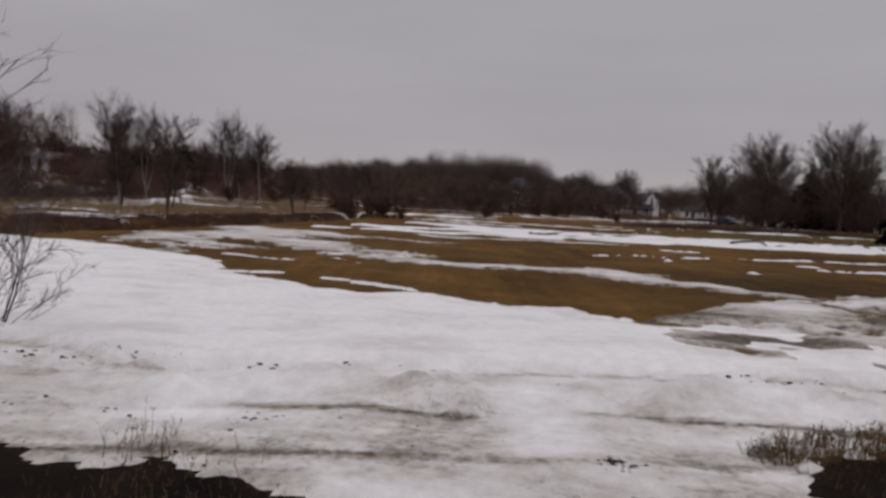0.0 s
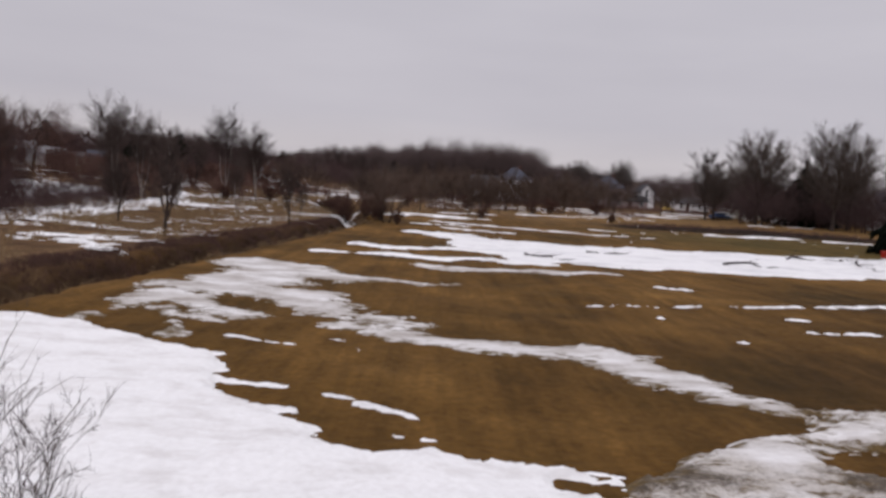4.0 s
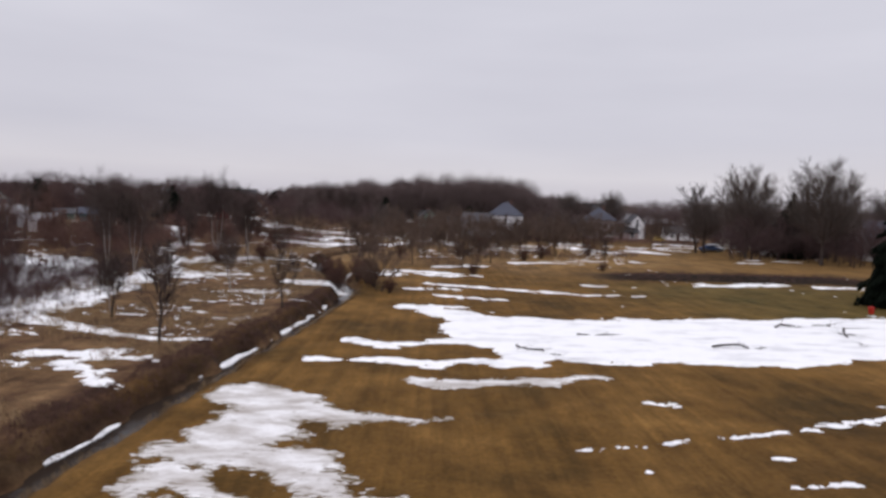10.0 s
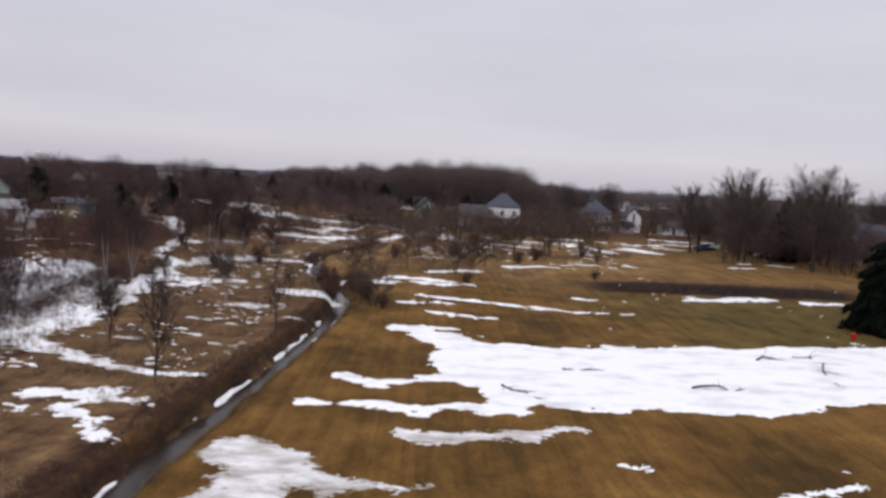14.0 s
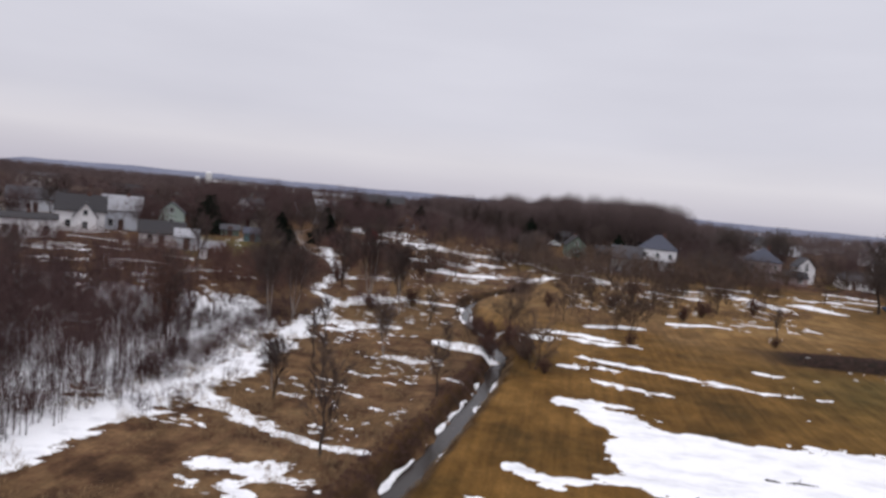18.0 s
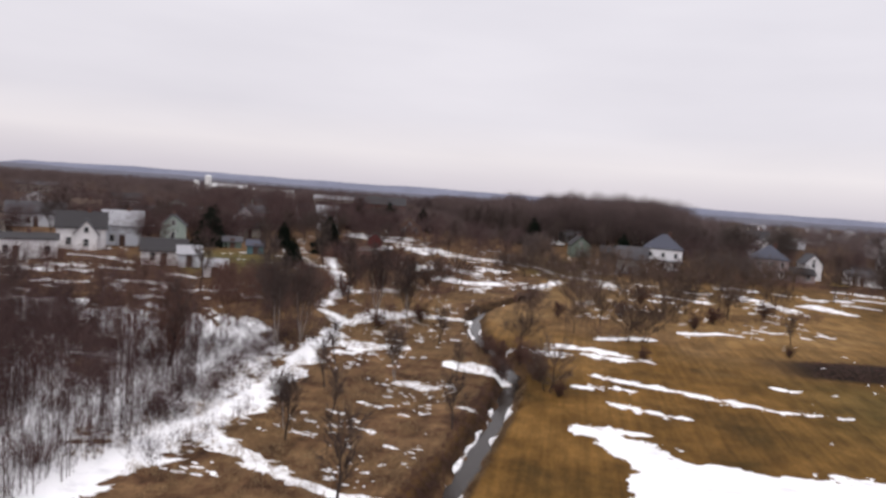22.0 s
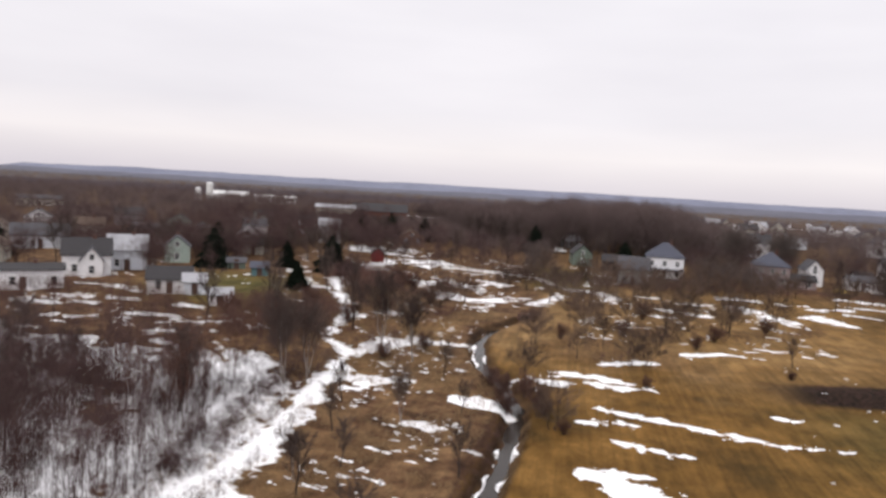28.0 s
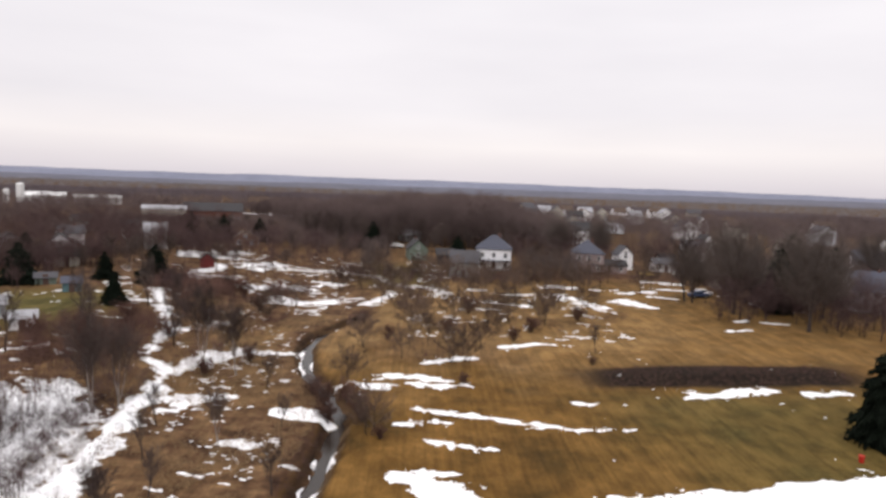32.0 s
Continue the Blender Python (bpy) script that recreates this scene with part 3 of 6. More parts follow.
for k, (ax, ay, bx, by, r) in enumerate([(-2.8, 15.8, -1.1, 15.3, 0.2), (-3.0, 12.3, -0.5, 11.5, 0.24), (-1.4, 10.6, -0.1, 10.2, 0.3), (0.2, 11.3, 0.9, 11.1, 0.15), (1.1, 10.8, 2.0, 10.4, 0.24), (1.8, 9.25, 2.35, 9.2, 0.13),
                                         (4.6, 8.3, 5.2, 8.2, 0.12), (0.5, 15.0, 0.8, 14.9, 0.12), (-3.6, 14.3, -2.6, 14.0, 0.3), (-0.4, 16.0, 0.3, 15.9, 0.12)]):
    snow_patch([(ax, ay, bx, by, r, r * 0.8)], "small leftover strip of snow on brown grass", step=0.07, rag=0.09, size=0.4, thick=0.05, seed=60 + k, fade=0.22, solid=0.8)
snow_patch([(-4.6, 39.8, 2.0, 39.6, 0.45, 0.8), (2.0, 39.6, 8.0, 40.6, 0.9, 1.5), (8.0, 41.5, 10.5, 45, 1.6, 2.5), (-3.1, 45.4, -0.4, 44.2, 0.8, 0.9), (-0.4, 44.4, 6, 47.2, 0.7, 1.2), (0.6, 63.0, 5.2, 60.5, 1.0, 1.8), (3.0, 60.8, 7.9, 54, 1.6, 3.2), (5.2, 52, 9.5, 48.0, 2.6, 4.0), (7.9, 47.5, 13, 49.5, 4.0, 8.6),
            (13, 49.8, 22.5, 50.6, 8.8, 9.7), (22.5, 50.6, 33, 54.0, 9.7, 8.3), (33, 54.0, 45, 58.6, 8.3, 6.2), (45, 58.6, 62, 66, 6.2, 4.6)],
           "large bright white snow patch across the mown field", step=0.24, rag=0.7, size=2.2, thick=0.12, bare=0.16, seed=21, holes=[(0.2, 42.2, 6.2, 43.2, 0.9, 0.5)])
snow_patch([(2.6, 34.7, 8.4, 35.4, 1.15, 0.95), (9.4, 36.2, 11.8, 37.3, 0.4, 0.5)], "thin see-through patch of old snow", step=0.16, rag=0.45, size=1.2, thick=0.05, material=SNOW_GREY, bare=0.25, seed=31, solid=0.62, fade=0.6)
STRIPS = [(8.2, 24.6, 13, 26.1, 0.28), (14.8, 26.6, 19.4, 28.2, 0.2), (20.4, 28.9, 25, 30.8, 0.4), (13.3, 31.7, 14.3, 31.9, 0.3), (15, 21.4, 17.2, 21.9, 0.25), (15.9, 24.4, 16.5, 24.5, 0.2),
          (-0.3, 77.2, 5.6, 78.1, 0.75), (2, 82.2, 11, 79.2, 0.85), (11, 79.2, 19.4, 76.3, 0.85), (19.3, 76.4, 26.3, 76.8, 0.4), (3.6, 71.9, 9.5, 70.2, 0.8), (1.8, 91.3, 6.4, 90.8, 1.0),
          (3.4, 102.4, 10, 105.5, 1.0), (16, 111.6, 21.5, 115.5, 1.0), (21.5, 115.4, 27, 114.3, 0.55), (38.1, 89.1, 49.7, 92.5, 1.5), (54.1, 91, 60, 92.3, 0.9), (21.4, 85.3, 24.3, 85.3, 0.5)]
for k, (ax, ay, bx, by, r) in enumerate(STRIPS):
    snow_patch([(ax, ay, bx, by, r, r * 0.7)], "narrow strip of melting snow in the grass", step=0.08 if ay < 40 else 0.2, rag=0.62 * r + 0.14, size=0.5 + 0.7 * r, thick=0.07, bare=0.25, seed=80 + k, fade=0.2 + 0.5 * r, solid=0.6 if ay < 40 else 0.85)
STRIPS = [(0.3, 63, 4.7, 64.3, 0.9), (-5.6, 90.4, -2.6, 90.2, 2.2), (-2.1, 94.8, 3, 94.6, 1.2), (3, 94.2, 7.8, 92.4, 1.4), (36.5, 180, 41, 178, 1.5), (35.4, 166, 40.4, 151.5, 2.1), (46, 175, 53, 176.3, 1.1),
          (49.4, 161.7, 53.4, 154.6, 1.3), (-25.6, 81.6, -20.5, 85, 1.3), (-29, 94.8, -24.3, 106, 1.6), (-24, 106, -17, 104.3, 0.9), (-17.6, 70.5, -14.2, 70, 0.9), (-60, 192, -48, 193, 2.2), (-50, 167, -48, 181, 2.0)]
for k, (ax, ay, bx, by, r) in enumerate(STRIPS):
    snow_patch([(ax, ay, bx, by, r, r * 0.8)], "melting snow patch among brown weeds", step=0.3 if ay < 120 else 0.5, rag=0.75 * r, size=0.7 + 0.8 * r, thick=0.1, bare=0.35, seed=120 + k, fade=0.8, solid=0.85)
STRIPS = [(-61, 196, -49, 204, 2.6), (-43, 184, -38, 191, 3.8), (-50, 163, -44, 167, 2.4), (-34, 159, -20, 171, 3.8), (-27, 147.5, -17, 146, 3.6), (-22, 138.5, -19, 137.5, 1.2), (-33, 119, -31, 119.5, 1.6), (-37, 113, -35.5, 113, 1.7), (-41, 121.5, -39, 122, 1.1), (-50.5, 141, -49, 140, 1.9), (-51, 129.5, -46.5, 132, 1.2),
          (-8.2, 147.4, -3.8, 160.8, 1.5), (18, 154, 25.7, 150.8, 2.0), (15, 145, 18, 145, 1.0), (22, 165, 30, 166, 1.4), (35.8, 178, 40.5, 176.5, 2.0), (48.3, 160, 53.2, 154, 1.7), (52.4, 171.4, 60, 174.8, 1.4), (41, 147.4, 44, 144.7, 0.9), (14.5, 170, 18, 170, 1.0),
          (-84, 109, -78, 110, 1.1), (-77.5, 109.4, -72.4, 106.6, 1.3), (-83, 95, -77, 94, 1.0), (-75.4, 96.5, -72.4, 96.3, 0.8), (-64, 92.3, -57, 94, 0.9), (-105, 124, -101, 125, 1.3), (-78, 128, -72, 128, 0.9), (-75, 88, -72.3, 88.3, 0.8), (-60, 100, -57.6, 100.4, 0.9), (-70, 89, -67.3, 90.5, 0.9), (-56.5, 86.5, -54, 88.4, 0.8), (-54, 92.4, -49, 96.2, 0.7),
          (-82, 97, -76, 99, 1.6), (-73, 101, -68, 100, 0.9), (62, 180, 70, 178, 1.2), (91, 207, 95, 207, 1.3), (82, 184, 86, 185, 1.0), (77, 172, 80, 173, 0.9), (88, 187, 91, 187, 0.9), (95, 188, 98, 188, 1.1), (80, 157, 83, 158, 0.8), (83, 152, 87, 153, 0.9), (66, 139, 69, 141, 0.8), (72, 139, 75, 138, 1.0), (60, 129, 65, 131, 0.8), (58, 168, 64, 166, 0.9), (64, 190, 72, 188, 1.4)]
for k, (ax, ay, bx, by, r) in enumerate(STRIPS):
    snow_patch([(ax, ay, bx, by, r, r * 0.8)], "patchy melting snow on rough ground", step=0.25 if ay < 60 else 0.5, rag=0.9 * r, size=0.7 + 0.8 * r, thick=0.1, bare=0.4, seed=150 + k, solid=0.75)
snow_patch([(-32, 188.4, -20, 192, 2.6, 3.0), (-20, 192, -10, 187.5, 2.6, 1.8), (-10, 187.5, -3.9, 172.7, 1.8, 1.5), (-3.9, 172.7, 4, 172, 1.5, 2.4), (4, 172, 9, 163, 2.4, 2.2)],
           "slushy mud-stained snow along a trampled track", step=0.5, rag=1.0, size=3.0, thick=0.06, material=SNOW_GREY, bare=0.2, seed=170, solid=0.55, fade=1.4)
snow_patch([(-14.2, 79.9, -11.5, 79.6, 1.3, 2.2), (-11.5, 79.6, -8.6, 78.6, 2.2, 1.5)], "rounded snow patch in a bend of the stream", step=0.25, rag=0.35, size=2.0, thick=0.15, seed=171)


def stream_snow(y0, y1, off, width, seed, side=1):
    """A thin ledge of snow that lies on the foot of the bank just over the water."""
    ys = np.arange(y0, y1, 0.25)
    sx = np.interp(ys, [p[1] for p in STREAM], [p[0] for p in STREAM])
    ends = smooth01((ys - y0) / 1.5) * smooth01((y1 - ys) / 1.5)
    w = width * ends * np.clip(1 + 0.55 * fbm(ys * 0.5, ys * 0 + 7.5, seed, 4), 0.2, 1.8)
    mid = sx + off + 0.12 * fbm(ys * 0.3, ys * 0 + 2.5, seed + 5, 3)
    across = np.array([-1.0, 0.0, 0.5, 0.85, 1.0])
    X, Y = mid[:, None] + side * np.where(across < 0, -0.9, across * w[:, None]), np.repeat(ys[:, None], len(across), 1)
    Z = land(X, Y) - 1.06 + np.array([0.16, 0.12, 0.09, 0.05, -0.05])
    n = len(across)
    V = np.stack([X, Y, Z], -1).reshape(-1, 3)
    F = [(n * i + q, n * i + q + 1, n * i + n + q + 1, n * i + n + q) for i in range(len(ys) - 1) for q in range(n - 1)]
    me = mesh_of("snow_patch", V, F if side > 0 else [f[::-1] for f in F], SNOW, True)
    me.attributes.new("depth", "FLOAT", "POINT").data.foreach_set("value", (0.35 + 0.4 * np.clip(0.5 + fbm(V[:, 0] * 1.5, V[:, 1] * 0.8, seed + 9, 3), 0, 1)).astype(np.float32))
    tagged(new("snow_patch", me), "line of snow lying along the stream's edge", "snow", "melting snow patches", kind="stuff")


for k, (y0, y1, off, w_) in enumerate([(16, 22, -0.95, 0.25), (23.5, 30.5, -0.95, 0.26), (38, 53, -0.9, 0.2), (52, 62, -0.8, 0.14), (61.5, 69.5, -0.8, 0.1), (97, 111, -0.9, 0.4)]):
    stream_snow(y0, y1, off, w_, 175 + k)
for k, (y0, y1, off, w_) in enumerate([(34, 38.5, 0.9, 0.2), (47, 50, 0.9, 0.2), (58.8, 62.6, 0.9, 0.5), (64.5, 71.5, 0.85, 0.24), (99, 104, 0.9, 0.25)]):
    stream_snow(y0, y1, off, w_, 195 + k, -1)
snow_patch([(-30.5, 92.5, -28, 100, 1.2, 1.8), (-28, 101.5, -23.5, 104.6, 1.8, 1.5), (-23.5, 104.6, -17.5, 105, 1.4, 0.5)], "white wedge of snow beside the track", step=0.22, rag=0.6, size=1.6, thick=0.14, bare=0.25, seed=184, solid=0.9, fade=0.6)
snow_patch([(-27.5, 83, -24.5, 84.6, 1.4, 1.2), (-24.5, 84.6, -20, 84.2, 1.0, 0.5), (-27, 79, -23.5, 80, 0.7, 0.4)], "broken white snow beside the track", step=0.2, rag=0.6, size=1.3, thick=0.12, bare=0.3, seed=185, solid=0.85, fade=0.6)
snow_patch([(-20.6, 38.6, -16.5, 39.4, 1.0, 1.1), (-16.8, 39.0, -13.7, 37.2, 1.1, 0.6), (-17.6, 36.4, -14.6, 34.2, 0.9, 0.6), (-15.4, 34.6, -13.4, 31.4, 0.7, 0.4), (-20.4, 36.4, -18.6, 35.2, 0.5, 0.4)],
           "ragged white snow patch on the rough meadow", step=0.14, rag=0.55, size=1.3, thick=0.1, bare=0.3, seed=182, solid=0.8, fade=0.7)
snow_patch([(-29, 51.5, -24.5, 48.6, 1.3, 1.0), (-24.5, 48.6, -20.5, 46.2, 0.9, 0.7), (-20.5, 46.2, -15.6, 44.2, 0.7, 0.6), (-15.6, 44.2, -12.2, 43.7, 0.6, 0.35)],
           "white arm of snow branching off the trodden track", step=0.16, rag=0.4, size=1.5, thick=0.1, bare=0.15, seed=183, solid=0.85, fade=0.6)
snow_patch([(-34, 30, -30.5, 48, 4.5, 3.0), (-30.5, 48, -28.8, 57, 2.6, 2.2), (-28.8, 57, -30, 78, 2.1, 1.7), (-30, 78, -31, 92, 1.7, 1.6), (-31, 92, -36, 99, 1.2, 1.0), (-36, 99, -38, 113.5, 1.0, 0.9),
            (-38, 113.5, -49, 139, 0.9, 1.0), (-41, 81, -37, 72, 2.4, 3.4), (-37, 72, -33, 60, 3.4, 3.0), (-33, 60, -33, 50, 3.0, 3.5)],
           "trodden white snow along a track beside the thicket", step=0.3, rag=1.0, size=2.4, thick=0.12, bare=0.5, seed=181, solid=0.75, fade=1.0)
snow_patch([(-48, 42, -58, 56, 15, 13), (-60, 58, -72, 70, 12, 9), (-40, 56, -41, 68, 6, 5), (-41, 68, -46, 78, 6, 5), (-48, 76, -60, 76, 5, 5)], "patchy snow on the floor of the thicket", step=0.4, rag=2.2, size=3.0, thick=0.1, slope=0.1, bare=0.45, seed=191, solid=0.66, fade=1.6)
snow_patch([(-41, 84, -36, 76, 3.0, 3.6), (-36, 76, -33, 66, 3.6, 2.6), (-33, 66, -31.5, 58, 2.6, 2.0), (-44, 79, -41, 73, 2.6, 2.6)], "broken snow between the thicket and the track", step=0.3, rag=1.3, size=2.0, thick=0.1, bare=0.9, seed=192, solid=0.66, fade=1.0)
snow_patch([(-57, 76, -66, 78, 2.2, 3.0), (-66, 78, -80, 80, 3.0, 3.5), (-50, 82, -54, 84, 1.6, 1.6)], "patchy snow behind the thicket", step=0.4, rag=2.2, size=3.0, thick=0.1, bare=0.8, seed=193, solid=0.6, fade=1.5)


for k, (ax, ay, bx, by, r) in enumerate([(-17.6, 70.4, -15.6, 69.6, 0.55), (-19.4, 63.2, -17.6, 62.4, 0.5), (-18.0, 56.6, -16.2, 55.9, 0.4), (-14.6, 53.7, -13.7, 53.2, 0.38), (-12.9, 53.1, -12.3, 52.6, 0.36), (-10.6, 65, -9.6, 64.5, 0.4), (-12.8, 68, -12.5, 67.2, 0.22), (-13.2, 71.2, -12.3, 70.9, 0.28), (-15.8, 91.8, -14.9, 91.6, 0.45), (-22.8, 88.4, -21.8, 88.2, 0.5), (-21.5, 60, -20, 59.4, 0.35)]):
    snow_patch([(ax, ay, bx, by, r, r * 0.8)], "ragged scrap of snow lying in brown weeds", step=0.12, rag=0.6 * r, size=0.7, thick=0.08, bare=0.3, seed=210 + k, fade=0.3, solid=0.8)


def specks(count, region, label, seed, r0=0.08, r1=0.42):
    """Small ragged scraps of snow caught in the weeds."""
    rng = random.Random(seed)
    V, F = [], []
    while count:
        x, y = rng.uniform(region[0], region[1]), rng.uniform(region[2], region[3])
        if float(fbm(np.array([x / 5]), np.array([y / 5]), seed, 2)[0]) < 0.0:
            continue
        count -= 1
        r, n = r0 + (r1 - r0) * rng.random() ** 2, rng.randint(9, 13)
        z, b = gz(x, y) + 0.02, len(V)
        V.append((x, y, z + 0.06))
        lean, long = rng.uniform(-0.4, 0.4), rng.uniform(1.2, 3.0)
        for i in range(n):
            a, q = 2 * math.pi * i / n, r * rng.uniform(0.25, 1.3)
            dx, dy = q * long * math.cos(a), q * math.sin(a)
            V.append((x + dx, y + dy + lean * dx, gz(x + dx, y + dy + lean * dx) + 0.005))
        F += [(b, b + 1 + i, b + 1 + (i + 1) % n) for i in range(n)]
    me = mesh_of("snow_scraps", V, F, SNOW, True)
    me.attributes.new("depth", "FLOAT", "POINT").data.foreach_set("value", np.full(len(V), 0.6, np.float32))
    tagged(new("snow_scraps", me), label, "snow", kind="stuff")


specks(170, (-28, -12, 44, 76), "small scraps of snow scattered in brown weeds", 5, 0.06, 0.28)
specks(270, (-36, -12, 76, 135), "small scraps of snow scattered in rough grass", 6, 0.07, 0.36)
specks(240, (0, 40, 118, 168), "small scraps of snow between shrubs", 7, 0.1, 0.6)
specks(5, (8, 34, 18, 36), "few small scraps of snow on the mown field", 8, 0.04, 0.16)
specks(260, (-95, -45, 84, 150), "scraps of snow on lawns", 9, 0.1, 0.8)
specks(45, (20, 75, 60, 112), "few small scraps of snow on the meadow", 10, 0.06, 0.3)
specks(200, (-70, 10, 150, 215), "scraps of snow on the far slope", 11, 0.2, 1.0)


# ---- plants ----
def tube(V, F, a, b, ra, rb, sides=5, bend=0.0, rng=None, rings=3):
    """A tapered limb from a to b that wavers by bend."""
    a, b = Vector(a), Vector(b)
    ax = (b - a).normalized()
    u = ax.orthogonal().normalized()
    v = ax.cross(u)
    off = [Vector((0, 0, 0))] + [Vector([rng.uniform(-bend, bend) for _ in range(3)]) if rng else Vector((0, 0, 0)) for _ in range(rings - 2)] + [Vector((0, 0, 0))]
    base = len(V)
    for i in range(rings):
        k = i / (rings - 1)
        c, r = a.lerp(b, k) + off[i], ra + (rb - ra) * k
        V += [tuple(c + r * (math.cos(t) * u + math.sin(t) * v)) for t in (2 * math.pi * j / sides for j in range(sides))]
    for i in range(rings - 1):
        for j in range(sides):
            p, q = base + i * sides + j, base + i * sides + (j + 1) % sides
            F.append((p, q, q + sides, p + sides))
    return [a.lerp(b, i / (rings - 1)) + off[i] for i in range(rings)]


def spike(V, F, a, b, r):
    a, b = Vector(a), Vector(b)
    ax = (b - a)
    u = ax.orthogonal().normalized() * r
    v = ax.normalized().cross(u)
    i = len(V)
    V += [tuple(a + u), tuple(a - 0.5 * u + 0.87 * v), tuple(a - 0.5 * u - 0.87 * v), tuple(b)]
    F += [(i, i + 1, i + 3), (i + 1, i + 2, i + 3), (i + 2, i, i + 3)]


def turned(d, angle, rng, up=0.0):
    """d bent away by about that many degrees to any side, and lifted a little."""
    side = Vector(d).orthogonal().normalized()
    side.rotate(Matrix.Rotation(rng.uniform(0, 2 * math.pi), 3, d))
    a = radians(angle * rng.uniform(0.65, 1.3))
    out = Vector(d).normalized() * math.cos(a) + side * math.sin(a)
    out.z += up
    return out.normalized()


def bare_tree(seed, h, stems=1, trunk=0.25, limbs=8, subs=6, twigs=7, lets=3, spread=48, up=0.12, rad=0.12, twig_r=0.012, lean=4, fan=22):
    """Trunk and crown of a leafless tree of height h, as two (verts, faces)."""
    rng = random.Random(seed)
    TV, TF, CV, CF = [], [], [], []
    for s in range(stems):
        d0 = turned(Vector((0, 0, 1)), lean if stems == 1 else fan, rng)
        top = d0 * h * rng.uniform(0.62, 0.74)
        start = Vector((rng.uniform(-0.15, 0.15), rng.uniform(-0.15, 0.15), -0.3)) if stems > 1 else Vector((0, 0, -0.3))
        pts = tube(TV, TF, start, top, rad * (1.25 if s == 0 else 0.9), rad * 0.3, 7, h * 0.02, rng, 5)
        for i in range(limbs):
            k = trunk + (1 - trunk) * (i + rng.random()) / limbs
            p = pts[min(3, int(k * 4))].lerp(pts[min(4, int(k * 4) + 1)], k * 4 % 1)
            d1 = turned(d0, spread * (1.15 - 0.45 * k), rng, up)
            l1 = h * (0.42 - 0.20 * abs(k - 0.45)) * rng.uniform(0.75, 1.15)
            q1 = tube(CV, CF, p, p + d1 * l1, rad * 0.42 * (1.1 - 0.5 * k), rad * 0.12, 4, l1 * 0.05, rng, 4)
            for j in range(subs):
                k2 = 0.25 + 0.75 * (j + rng.random()) / subs
                p2 = q1[min(2, int(k2 * 3))].lerp(q1[min(3, int(k2 * 3) + 1)], k2 * 3 % 1)
                d2 = turned(d1, 38, rng, up)
                l2 = l1 * rng.uniform(0.35, 0.6)
                tube(CV, CF, p2, p2 + d2 * l2, rad * 0.13, twig_r * 1.3, 3, l2 * 0.05, rng, 3)
                for m in range(twigs):
                    k3 = 0.2 + 0.8 * (m + rng.random()) / twigs
                    p3, d3, l3 = p2 + d2 * l2 * k3, turned(d2, 34, rng, up * 0.8), l2 * rng.uniform(0.35, 0.65)
                    spike(CV, CF, p3, p3 + d3 * l3, twig_r)
                    for _ in range(lets):
                        d4 = turned(d3, 32, rng, up * 0.5)
                        p4 = p3 + d3 * l3 * rng.uniform(0.25, 0.8)
                        spike(CV, CF, p4, p4 + d4 * l3 * rng.uniform(0.4, 0.7), twig_r * 0.7)
    return (TV, TF), (CV, CF)


def make_tree(name, label, category, bark, twig, group, **shape):
    ob = thing(name, (0, 0, 0), label, category, group)
    trunk_data, crown_data = bare_tree(**shape)
    part("trunk", trunk_data, bark, ob)
    part("crown", crown_data, twig, ob)
    return ob


